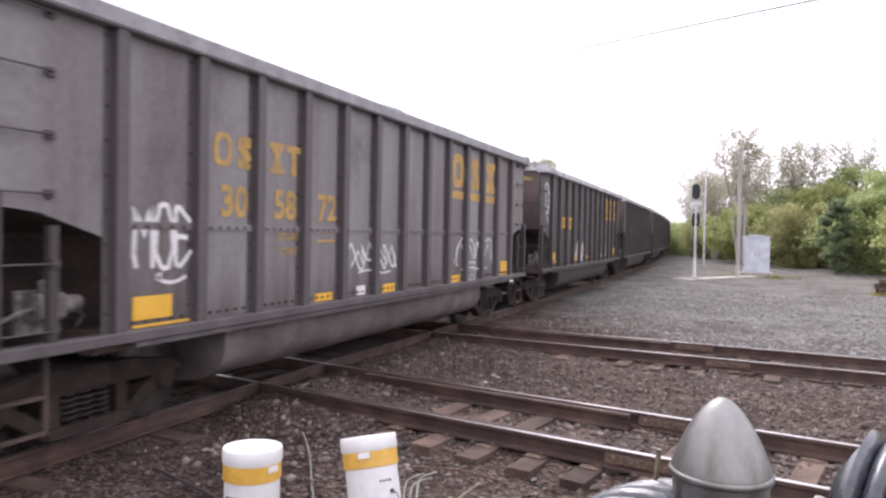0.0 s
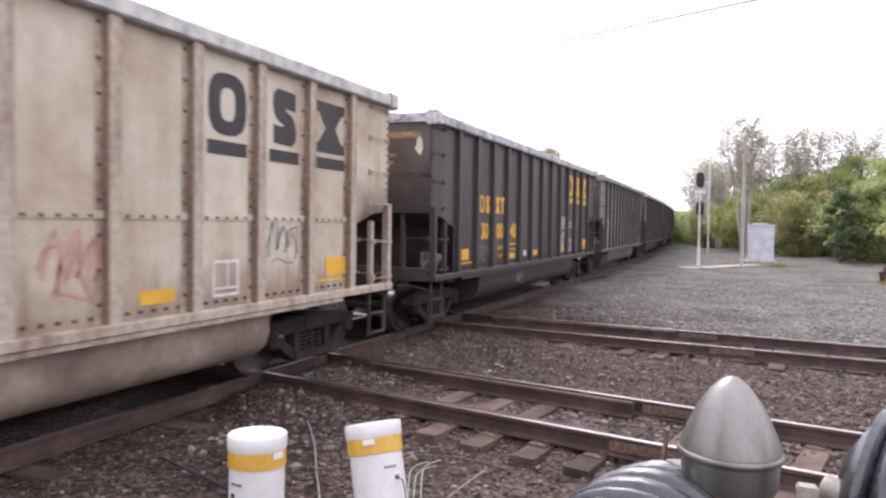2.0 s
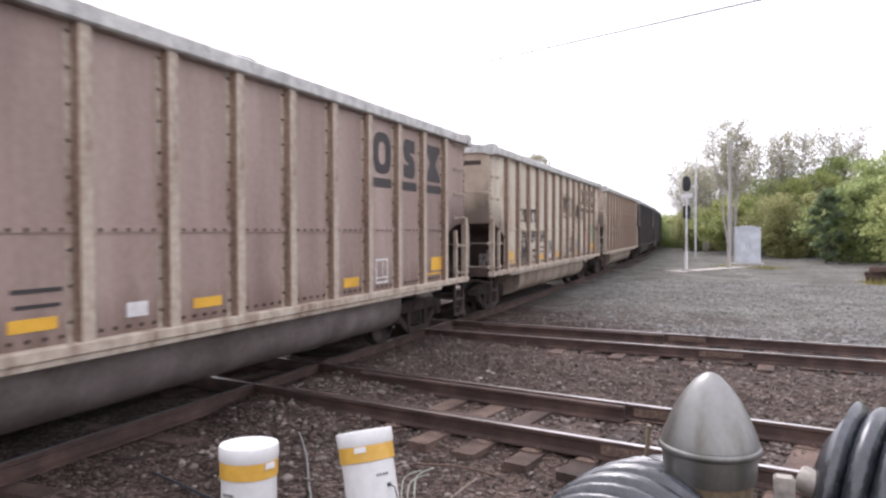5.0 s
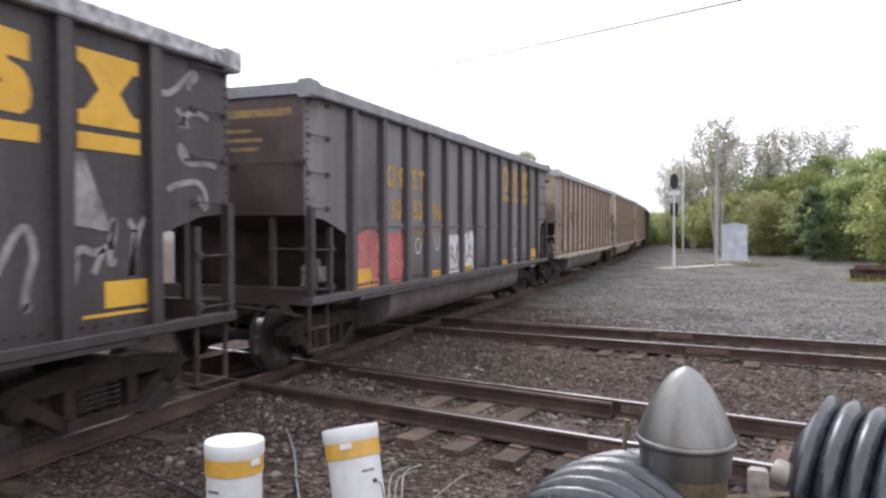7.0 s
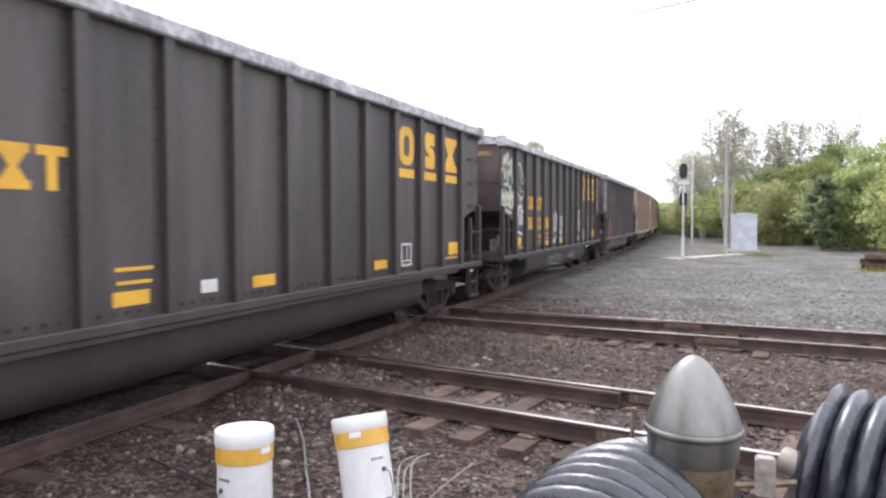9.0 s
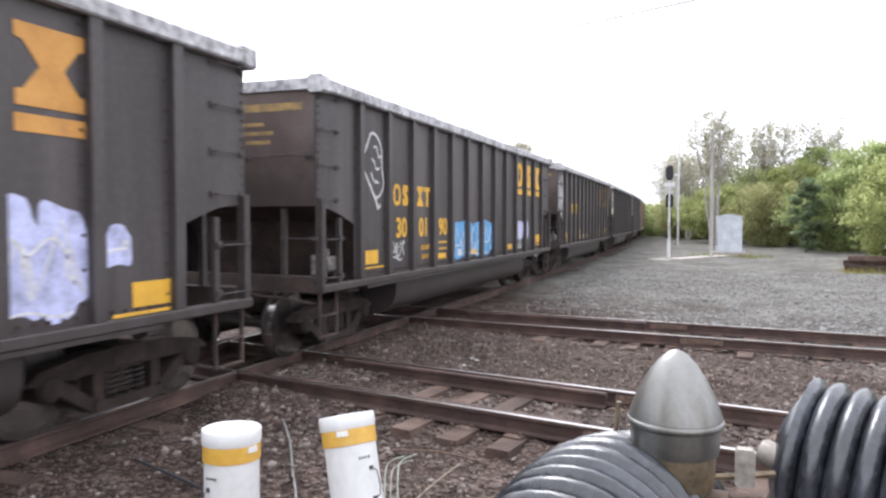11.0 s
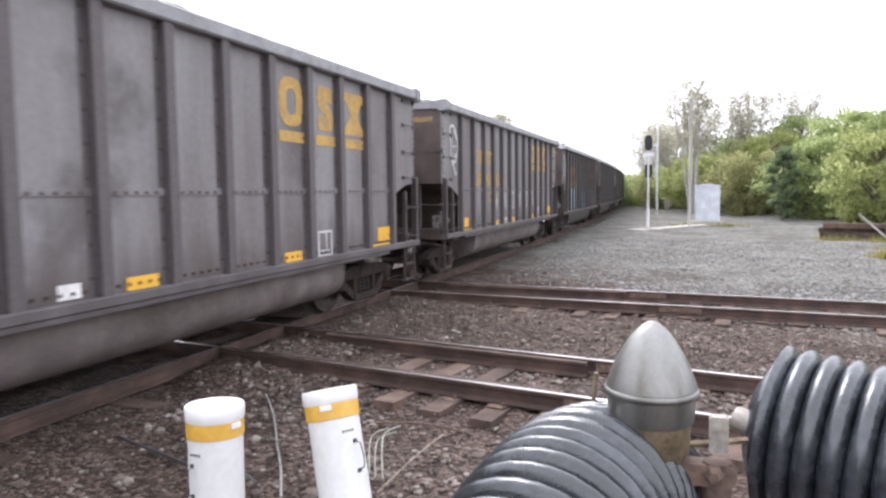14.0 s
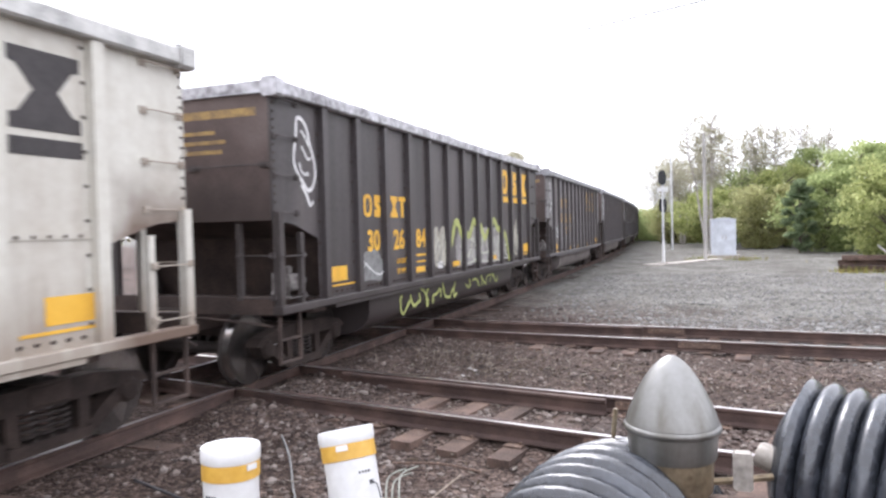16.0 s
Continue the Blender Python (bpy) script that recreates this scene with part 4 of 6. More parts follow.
# strokes of sprayed letters on a five by five grid; a blank lifts the can
STROKES = {"M": "00 04 22 44 40", "O": "10 01 03 14 34 43 41 30 10", "E": "43 14 04 00 10 41  02 32", "H": "00 04  40 44  02 42", "U": "04 01 10 30 41 44", "N": "00 04 40 44",
           "T": "20 24  04 44", "S": "43 34 14 03 12 32 41 30 10 01", "A": "00 24 40  11 31", "V": "04 20 44", "Y": "04 22 44  22 20", "R": "00 04 34 43 32 02  22 40",
           "K": "00 04  44 02 40", "I": "20 24", "C": "43 34 14 03 01 10 30 41", "B": "00 04 34 43 32 02  32 41 30 00",
           "2": "03 14 34 43 00 40", "0": "10 01 03 14 34 43 41 30 10", "+": "20 24  02 42"}


def sprayed(car, word, y, z, w, h, paint, width):
    """A sprayed word in single strokes, centred at (y, z)."""
    b, step, n = Build(), w / len(word), 0
    for i, ch in enumerate(word):
        for stroke in STROKES[ch].split("  "):
            key = [Vector((y - w / 2 + step * (i + 0.1 + 0.2 * int(q[0])), z + h * (int(q[1]) / 4 - 0.5))) for q in stroke.split()]
            pts = [p.lerp(q, k / 4) for p, q in zip(key, key[1:]) for k in range(4)] + key[-1:]
            ribbon(b, [p + Vector((noise.noise((p.x * 6, p.y * 6, i)), noise.noise((p.y * 6, p.x * 6, i + 9)))) * 0.05 * h for p in pts], width, FACE + 0.004 + 0.0005 * n)
            n += 1
    part("sprayed_word", b.mesh("sprayed_word", paint), car, "hand-sprayed word")


def bubbles(car, y0, y1, z0, z1, paint, line, seed, letters=3):
    """Fat rounded spray-painted shapes with thin lines over them."""
    rng, o = random.Random(seed), []
    step = (y1 - y0) / letters
    for k in range(letters):
        cy, cz = y0 + step * (k + 0.5), (z0 + z1) / 2
        pts, ph = [], rng.uniform(0, 6)
        for i in range(28):
            a = 2 * math.pi * i / 28
            r = 1 + 0.10 * math.sin(3 * a + ph) + 0.06 * math.sin(5 * a + ph * 2)
            ca, sa = math.cos(a), math.sin(a)
            pts.append((cy + step * 0.57 * r * math.copysign(abs(ca) ** 0.6, ca), cz + (z1 - z0) * 0.5 * r * math.copysign(abs(sa) ** 0.6, sa)))
        b = Build()
        b.add([(FACE + 0.002 + 0.0006 * k, y, z) for y, z in pts], [tuple(range(28))])
        part("sprayed_fill", b.mesh("sprayed_fill", paint), car, "rounded sprayed letter shape")
    scrawl(car, y0, y1, z0 + 0.1, z1 - 0.1, line, seed + 1, letters, 0.025, FACE + 0.006)


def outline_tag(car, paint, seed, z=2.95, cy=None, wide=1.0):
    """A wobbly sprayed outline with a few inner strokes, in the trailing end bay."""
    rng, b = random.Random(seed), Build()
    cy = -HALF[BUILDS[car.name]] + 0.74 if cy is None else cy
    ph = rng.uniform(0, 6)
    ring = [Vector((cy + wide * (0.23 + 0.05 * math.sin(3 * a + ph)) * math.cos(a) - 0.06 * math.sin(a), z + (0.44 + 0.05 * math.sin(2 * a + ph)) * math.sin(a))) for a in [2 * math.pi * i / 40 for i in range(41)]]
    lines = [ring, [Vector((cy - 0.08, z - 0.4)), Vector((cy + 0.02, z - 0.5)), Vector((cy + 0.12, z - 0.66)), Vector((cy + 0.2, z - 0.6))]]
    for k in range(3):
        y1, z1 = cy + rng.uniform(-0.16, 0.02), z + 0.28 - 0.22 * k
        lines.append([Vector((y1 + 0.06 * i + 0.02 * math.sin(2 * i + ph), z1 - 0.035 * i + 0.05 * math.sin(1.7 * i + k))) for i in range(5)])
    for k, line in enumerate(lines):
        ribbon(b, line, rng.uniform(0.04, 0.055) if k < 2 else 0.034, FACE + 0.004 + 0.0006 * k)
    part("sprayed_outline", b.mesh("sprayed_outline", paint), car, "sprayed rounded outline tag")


def sheet_text_bars(car, paint):
    """Faded stencilled lines on the trailing end sheet."""
    half = HALF[BUILDS[car.name]]
    for k, (w, z) in enumerate(((1.2, 3.42), (0.6, 3.2), (0.75, 3.08), (0.7, 2.96))):
        h = 0.05 if k == 0 else 0.025
        part("stencil_bar", Build().box(0.1, 0.1 + w, -half - 0.004, -half + 0.002, z - h, z + h).mesh("stencil_bar", paint), car, "faded stencilled line")


TRAVEL = [
    16.66, 22.21, 28.26, 33.78, 39.75, 45.32, 51.38, 56.89, 62.98, 68.75, 74.50, 80.30, 86.10, 91.83, 97.93, 103.54, 109.61,
    115.40, 121.30, 127.10, 133.00, 138.72, 144.79, 150.50, 156.67, 162.15, 168.38, 174.01, 180.14, 185.90, 191.94, 197.66, 203.84,
]
# (kind, digits, label, seed)
CARS = {
    -7: ("dark", "", 1), -6: ("dark", "", 2), -5: ("dark", "", 3), -4: ("dark", "", 4), -3: ("dark", "", 5), -2: ("dark", "", 6), -1: ("dark", "", 7),
    0: ("grey", "305872", 10), 1: ("dark", "300040", 11), 2: ("beige", "398353", 12), 3: ("beige", "398964", 13), 4: ("brown", "", 14),
    5: ("grey", "305396", 15), 6: ("dark", "301286", 16), 7: ("dark", "", 17), 8: ("dark", "300190", 18), 9: ("black", "303366", 19),
    10: ("grey", "304342", 20), 11: ("grey", "305524", 21), 12: ("dark", "302684", 22), 13: ("white", "", 23),
}
WORDS = {"black": "dark steel coal car with ribbed sides and blue spray paint", "dark": "dark brown-black steel coal car with ribbed sides and faded yellow marks", "grey": "dusty grey steel coal car with ribbed riveted sides",
         "beige": "dirty beige coal car with rusty ribs and spray paint", "brown": "brown-stained beige coal car with ribbed sides",
         "white": "off-white coal car with ribbed sides and black marks"}
TRAIN, BUILDS, MIDDLE = {}, {}, {}
for k, (kind, digits, seed) in CARS.items():
    car = coal_car(KINDS[kind], WORDS[kind])
    TRAIN[k] = car
    ink = BLACKP if kind in ("beige", "brown", "white") else FADEDYELLOW if k in (0, 5, 10, 11) else ORANGEP if k == 9 else YELLOW
    build = BUILDS[car.name] = KINDS[kind]["build"]
    emblem(car, ink, build)
    if kind != "white":
        marks(car, digits or "      ", ink, build == NARROW, build)
        sheet_text_bars(car, GRIME if ink == BLACKP else FADED)
    reflectors(car, seed, build)


def pick(k):
    """A car and the place of its panels."""
    return TRAIN[k], functools.partial(panel_y, build=BUILDS[TRAIN[k].name])


# how far each car's middle trails the front of the train's first numbered car
MIDDLE[0] = SHORT
for k in range(1, 14):
    MIDDLE[k] = MIDDLE[k - 1] + HALF[BUILDS[TRAIN[k - 1].name]] + HALF[BUILDS[TRAIN[k].name]] + GAP
for k in range(-1, -8, -1):
    MIDDLE[k] = MIDDLE[k + 1] - HALF[BUILDS[TRAIN[k + 1].name]] - HALF[BUILDS[TRAIN[k].name]] - GAP

c, G = pick(0)
sprayed(c, "MOE", G(1) + 0.06, 1.865, 0.74, 0.56, WHITEP, 0.05)
scrawl(c, G(1) - 0.15, G(1) + 0.25, 1.42, 1.56, WHITEP, 101, 1, 0.035)
scrawl(c, G(5) - 0.2, G(6) + 0.3, 1.4, 1.8, WHITEP, 102, 4)
scrawl(c, G(9), G(11) + 0.3, 1.3, 1.9, WHITEP, 103, 4)
c, G = pick(-1)
scrawl(c, G(4), G(6), 1.2, 1.8, WHITEP, 104, 4, 0.06)
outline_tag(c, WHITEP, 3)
c, G = pick(1)
scrawl(c, G(2) - 0.3, G(2) + 0.3, 1.25, 1.55, CABLE, 105, 3, 0.02)
scrawl(c, G(11) - 0.25, G(11) + 0.25, 1.85, 2.2, CABLE, 106, 3, 0.025)
plates(c, "stencil_bar", [rect(G(10), 2.0, 0.6, 0.05), rect(G(10) + 0.03, 1.88, 0.42, 0.05)], YELLOW)
sprayed(c, "HUNTS", G(9) + 0.02, 1.98, 0.72, 0.34, WHITEP, 0.03)
sprayed(c, "EAST", G(9) + 0.04, 1.5, 0.6, 0.42, WHITEP, 0.034)
for y0, z0, w, h, seed in ((0.35, 3.2, 0.16, 0.5, 3), (1.28, 3.25, 0.1, 0.4, 4), (-0.9, 3.2, 0.2, 0.5, 5)):
    rng = random.Random(seed)
    o = [(y0 + w * math.cos(q) * rng.uniform(0.4, 1), z0 + h / 2 * math.sin(q) * rng.uniform(0.5, 1)) for q in [2 * math.pi * i / 14 for i in range(14)]]
    part("peeled_patch", Build().prism(o, -HL - 0.004, -HL + 0.002).mesh("peeled_patch", CREAMP), c, "pale peeled paint patch")
c, G = pick(2)
scrawl(c, G(5) - 0.24, G(5) + 0.44, 1.28, 1.85, CABLE, 143, 3, 0.026)
scrawl(c, G(6) - 0.2, G(6) + 0.44, 1.5, 2.15, PINKP, 144, 4, 0.034)
o = [(G(7) - 0.3, 1.12), (G(7) + 0.42, 1.12), (G(7) + 0.42, 1.62), (G(7) + 0.3, 1.8), (G(7) + 0.12, 1.95), (G(7) - 0.06, 1.72), (G(7) - 0.28, 1.6)]
plates(c, "sprayed_fill", [o], ROSEP, "faded rosy sprayed patch")
scrawl(c, G(8) - 0.14, G(8) + 0.44, 1.34, 1.85, PINKP, 145, 3, 0.026)
scrawl(c, G(11) - 0.3, G(11) + 0.3, 1.5, 1.95, CABLE, 146, 3, 0.02)
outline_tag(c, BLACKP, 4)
scrawl(c, G(2) - 0.35, G(2) + 0.38, 1.12, 1.42, PINKP, 107, 3, 0.04)
scrawl(c, G(4) - 0.24, G(4) + 0.44, 1.22, 1.4, CABLE, 108, 5, 0.022)
c, G = pick(3)
scrawl(c, G(7) - 0.36, G(7) + 0.46, 2.42, 3.08, BLACKP, 109, 5, 0.045)
q = [2 * math.pi * i / 24 for i in range(25)]
b = Build()
ribbon(b, [Vector((G(7) - 0.22 + 0.13 * math.cos(a), 3.16 + 0.06 * math.sin(a))) for a in q], 0.03, FACE + 0.004)
ribbon(b, [Vector((G(8) + 0.1 + 0.13 * math.cos(a), 2.97 + 0.05 * math.sin(a))) for a in q], 0.028, FACE + 0.004)
part("sprayed_ring", b.mesh("sprayed_ring", BLACKP), c, "flat sprayed rings over the tags")
sprayed(c, "KIS", G(8) + 0.08, 2.66, 0.62, 0.46, BLACKP, 0.04)
scrawl(c, G(9) - 0.3, G(9) + 0.45, 2.3, 2.85, BLACKP, 111, 5, 0.038)
sprayed(c, "2020", G(10) + 0.06, 2.42, 0.62, 0.17, BLACKP, 0.028)
sprayed(c, "SCUB", G(8) + 0.04, 1.52, 0.74, 0.42, BLACKP, 0.045)
scrawl(c, G(8) - 0.2, G(8) + 0.3, 1.24, 1.28, BLACKP, 112, 1, 0.03)
scrawl(c, G(9) - 0.26, G(9) + 0.44, 1.27, 1.72, CABLE, 113, 4, 0.04)
for k in range(9):
    w = 0.34 + 0.2 * math.sin(k * 2.3)
    plates(c, "small_writing_bar", [rect(G(7) - 0.1 + 0.5 * w, 1.17 + 0.078 * k, w, 0.016)], CABLE)
scrawl(c, G(11) - 0.24, G(11) + 0.44, 1.45, 2.12, PINKP, 114, 4, 0.036)
scrawl(c, G(12) - 0.36, G(12) + 0.44, 1.65, 2.18, TEALP, 115, 5, 0.05)
scrawl(c, G(2) - 0.26, G(2) + 0.44, 1.1, 1.62, BLACKP, 116, 4, 0.035)
scrawl(c, G(2) - 0.1, G(2) + 0.44, 1.2, 1.7, BLACKP, 118, 2, 0.03)
scrawl(c, G(5) - 0.16, G(5) + 0.44, 1.3, 1.72, CABLE, 117, 4, 0.03)
c, G = pick(5)
bubbles(c, G(1) - 0.4, G(2) + 0.4, 1.06, 1.88, REDP, PINKP, 118, 3)
bubbles(c, G(5) - 0.26, G(6) + 0.42, 1.05, 1.82, WHITEP, BLACKP, 119, 4)
sprayed(c, "O", G(3) + 0.1, 1.62, 0.26, 0.24, WHITEP, 0.03)
sprayed(c, "U", G(4) + 0.1, 1.66, 0.24, 0.24, WHITEP, 0.03)
c, G = pick(6)
for k, (y, w, h) in enumerate(((G(11) - 0.3, 0.3, 0.95), (G(11) + 0.12, 0.4, 0.8), (G(12) - 0.3, 0.3, 0.6), (G(12) + 0.0, 0.26, 0.75), (G(12) + 0.28, 0.22, 0.7))):
    scrawl(c, y - w / 2, y + w / 2, 1.2 + 0.07 * k, 1.2 + 0.07 * k + h, DUSTP, 190 + k, 1, 0.065)
for k in range(4):
    scrawl(c, HL - 0.95 + 0.06 * k, HL - 0.45 + 0.06 * k, 3.2 - 0.36 * k, 3.5 - 0.36 * k, DUSTP, 180 + k, 1, 0.06)
plates(c, "sprayed_wedge", [[(G(12) - 0.36, 1.96), (G(12) + 0.02, 1.9), (G(12) - 0.26, 2.56), (G(12) - 0.34, 2.56)]], DUSTP)
scrawl(c, G(5), G(6) + 0.3, 1.4, 2.2, WHITEP, 122, 3, 0.06)
scrawl(c, G(9), G(10), 1.5, 2.2, WHITEP, 123, 3, 0.05)
scrawl(c, -HL + 0.12, -HL + 1.02, 2.75, 3.5, CREAMP, 151, 3, 0.07)
scrawl(c, -HL + 0.1, -HL + 1.05, 2.12, 2.66, CREAMP, 152, 4, 0.09)
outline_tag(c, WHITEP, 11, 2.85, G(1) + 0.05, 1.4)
scrawl(c, G(1) - 0.35, G(1) + 0.35, 1.6, 2.25, WHITEP, 153, 2, 0.07)
c, G = pick(7)
scrawl(c, -HL + 0.1, -HL + 0.9, 2.2, 3.3, WHITEP, 124, 3, 0.05)
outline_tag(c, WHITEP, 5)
c, G = pick(8)
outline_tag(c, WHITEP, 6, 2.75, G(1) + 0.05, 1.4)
bubbles(c, G(5) - 0.4, G(7) + 0.42, 1.12, 1.9, SKYP, WHITEP, 125, 4)
scrawl(c, G(2) - 0.4, G(2) + 0.2, 1.3, 1.6, WHITEP, 126, 2)
bubbles(c, G(10) - 0.3, G(11), 1.4, 1.9, LILACP, WHITEP, 127, 2)
c, G = pick(9)
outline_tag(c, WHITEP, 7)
bubbles(c, G(2) - 0.36, G(4) + 0.05, 1.05, 1.98, CYANP, BLACKP, 128, 4)
bubbles(c, G(6) - 0.32, G(8) - 0.3, 1.05, 1.95, BLUEP, BLACKP, 129, 4)
P11, P12 = G(11), G(12)
bubbles(c, P11 - 0.5, P11 + 0.36, 1.12, 2.05, LILACP, WHITEP, 130, 2)
bubbles(c, P12 - 0.36, P12 - 0.08, 1.5, 1.86, LILACP, WHITEP, 141, 1)
c, G = pick(10)
outline_tag(c, WHITEP, 8)
sprayed(c, "+", G(4), 1.68, 0.3, 0.4, WHITEP, 0.045)
for i, ch in zip(range(5, 10), "VOYOR"):
    sprayed(c, ch, G(i) + 0.03, 1.68, 0.3, 0.44, WHITEP, 0.04)
c, G = pick(11)
outline_tag(c, WHITEP, 9)
bubbles(c, G(1) - 0.3, G(2) - 0.2, 1.5, 2.0, CABLE, WHITEP, 132, 2)
c, G = pick(12)
outline_tag(c, WHITEP, 10)
bubbles(c, G(6) + 0.1, G(10) - 0.1, 1.12, 1.95, DUSTP, CREAMP, 133, 5)
wave = [Vector((G(6) - 0.42 + (G(10) + 0.3 - G(6) + 0.42) * i / 60, 1.92 + 0.16 * math.sin(i * 0.33) + 0.06 * math.sin(i * 0.9 + 1) - (0.7 * (1 - i / 5) if i < 5 else 0.0) - (0.9 * (i - 55) / 5 if i > 55 else 0.0))) for i in range(61)]
b = Build()
ribbon(b, wave, 0.15, FACE + 0.012)
part("sprayed_band", b.mesh("sprayed_band", GREENP), c, "lime sprayed band over the pale shapes")
bubbles(c, G(5) - 0.34, G(5) + 0.4, 1.22, 1.95, CREAMDULL, CABLE, 135, 2)
bubbles(c, G(2) - 0.4, G(2) + 0.35, 1.15, 1.62, CABLE, WHITEP, 136, 1)
scrawl(c, G(11) - 0.28, G(11) + 0.22, 1.3, 2.1, CREAMDULL, 137, 3, 0.085)

for k in range(6):
    scrawl(TRAIN[12], -3.15 + 0.52 * k, -2.75 + 0.52 * k, 0.5, 0.84, GREENP, 160 + k, 1, 0.06, 1.424)
for k in range(5):
    scrawl(TRAIN[12], 0.45 + 0.5 * k, 0.85 + 0.5 * k, 0.6, 0.88, GREENP, 170 + k, 1, 0.05, 1.424)
scrawl(TRAIN[6], -1.9, 0.2, 0.55, 0.85, CABLE, 138, 5, 0.05, 1.424)
scrawl(TRAIN[6], 1.2, 2.4, 0.62, 0.86, CABLE, 139, 3, 0.05, 1.424)
scrawl(TRAIN[1], -1.72, -1.15, 0.58, 0.82, CABLE, 139, 3, 0.03, 1.424)

# ---- foreground: vent pipes, fitting and corrugated hoses ----
def vent_pipe(top, low, label, side, tab, print_side):
    """A white plastic pipe with a flat cap, a tape band and marks, standing in the ballast."""
    top, low = Vector(top), Vector(low)
    d = (low - top).normalized()
    foot = top + d * ((top.z + 0.4) / -d.z)
    t = thing("vent_pipe", label, "pipe", group="vent pipes")
    m = Matrix.Translation(top) @ Matrix((Vector((0, 1, 0)).cross(-d).normalized(), (-d).cross(Vector((0, 1, 0)).cross(-d)).normalized(), -d)).transposed().to_4x4()
    t.matrix_basis = m
    length = (foot - top).length
    part("pipe_body", Build().turn([(0.054, -length), (0.054, -0.02)], 32).mesh("pipe_body", PVC, smooth=40), t)
    part("cap", Build().turn([(0.0565, -0.030), (0.0585, -0.026), (0.0585, -0.003), (0.0565, 0.0), (0.02, 0.0008)], 32).mesh("cap", PVC, smooth=40), t)
    part("tape_band", Build().turn([(0.0548, -0.062), (0.0568, -0.061), (0.0568, -0.029), (0.0548, -0.028)], 32).mesh("tape_band", TAPE, smooth=40), t, "yellow-gold tape wrapped below the cap")
    part("tape_tab", Build().box(-0.012, 0.012, -0.0595, -0.057, -0.042, -0.031).mesh("tape_tab", PVC), t, at=pose(0, 0, 0, 0, 0, tab))
    b = Build()
    for k in range(4):
        b.box(-0.012 + k * 0.007, -0.009 + k * 0.007, -0.0555, -0.0535, -0.092, -0.087)
    part("print_bar", b.mesh("print_bar", INK), t, at=pose(0, 0, 0, 0, 0, print_side))
    b = Build().box(-0.004, 0.004, -0.057, -0.053, -0.116, -0.108).box(-0.004, 0.004, -0.057, -0.053, -0.176, -0.168)
    b.tube([(0, -0.056, -0.112), (0.004, -0.066, -0.118), (0.006, -0.068, -0.145), (0.005, -0.066, -0.166), (0, -0.056, -0.172)], 0.0013, 6)
    part("wire_handle", b.mesh("wire_handle", INK), t, "small black wire handle", at=pose(0, 0, 0, 0, 0, side))
    return t


vent_pipe((-0.896, 1.164, 1.517), (-0.885, 1.144, 1.0), "white plastic pipe with flat cap and gold tape band", -18, 80, -8)
vent_pipe((-0.718, 1.314, 1.522), (-0.652, 1.268, 1.25), "leaning white plastic pipe with cap and gold tape band", 72, 18, 58)


def acorn_post():
    t = thing("acorn_capped_post", "dull grey acorn-shaped metal cap on a rusty fitting", "post", at=pose(-0.013, 0.436, 1.8575))
    cap = [(0.0275 * (1 - u ** 1.13) ** 0.58, -0.0405 + 0.0405 * u) for u in [math.sin(0.5 * math.pi * k / 26) for k in range(26)]] + [(0.0006, -0.0001)]
    part("cap", Build().turn(cap, 44).mesh("cap", DOME, smooth=50), t, "dull cast acorn cap")
    part("rim", Build().turn([(0.0268, -0.0455), (0.0281, -0.0448), (0.0287, -0.043), (0.0281, -0.0412), (0.0268, -0.0404)], 44).mesh("rim", DOME, smooth=60), t)
    part("collar", Build().turn([(0.0252, -0.061), (0.0258, -0.059), (0.0264, -0.045)], 44).mesh("collar", DOME, smooth=40), t)
    part("neck", Build().turn([(0.019, -0.086), (0.0232, -0.08), (0.0238, -0.061)], 32).mesh("neck", BRONZE, smooth=40), t, "stained bronze neck")
    part("clamp_arm", Build().box(0.0, 0.05, -0.007, 0.007, -0.098, -0.085, b=0.004).mesh("clamp_arm", RUST), t)
    part("bolt", Build().turn([(0.0055, -0.012), (0.0055, 0.004), (0.0035, 0.007)], 6).mesh("bolt", RUST), t, at=pose(0.037, -0.009, -0.089, 90))
    part("bracket", Build().box(0.034, 0.045, -0.004, 0.004, -0.078, -0.056, b=0.0015).mesh("bracket", ZINC), t)
    part("rod", Build().tube([(0.018, 0, -0.076), (0.04, 0.002, -0.073), (0.056, 0.006, -0.071)], 0.0022, 6).mesh("rod", BRONZE), t)
    part("pin", Build().tube([(-0.038, 0.02, -0.062), (-0.036, 0.02, -0.04)], 0.0016, 6).mesh("pin", BRONZE), t)
    part("post", Build().turn([(0.0085, -2.3), (0.0085, -0.084)], 16).mesh("post", RUST, smooth=40), t, "thin rusty post", at=pose(0.039, 0, 0))
    return t


acorn_post()


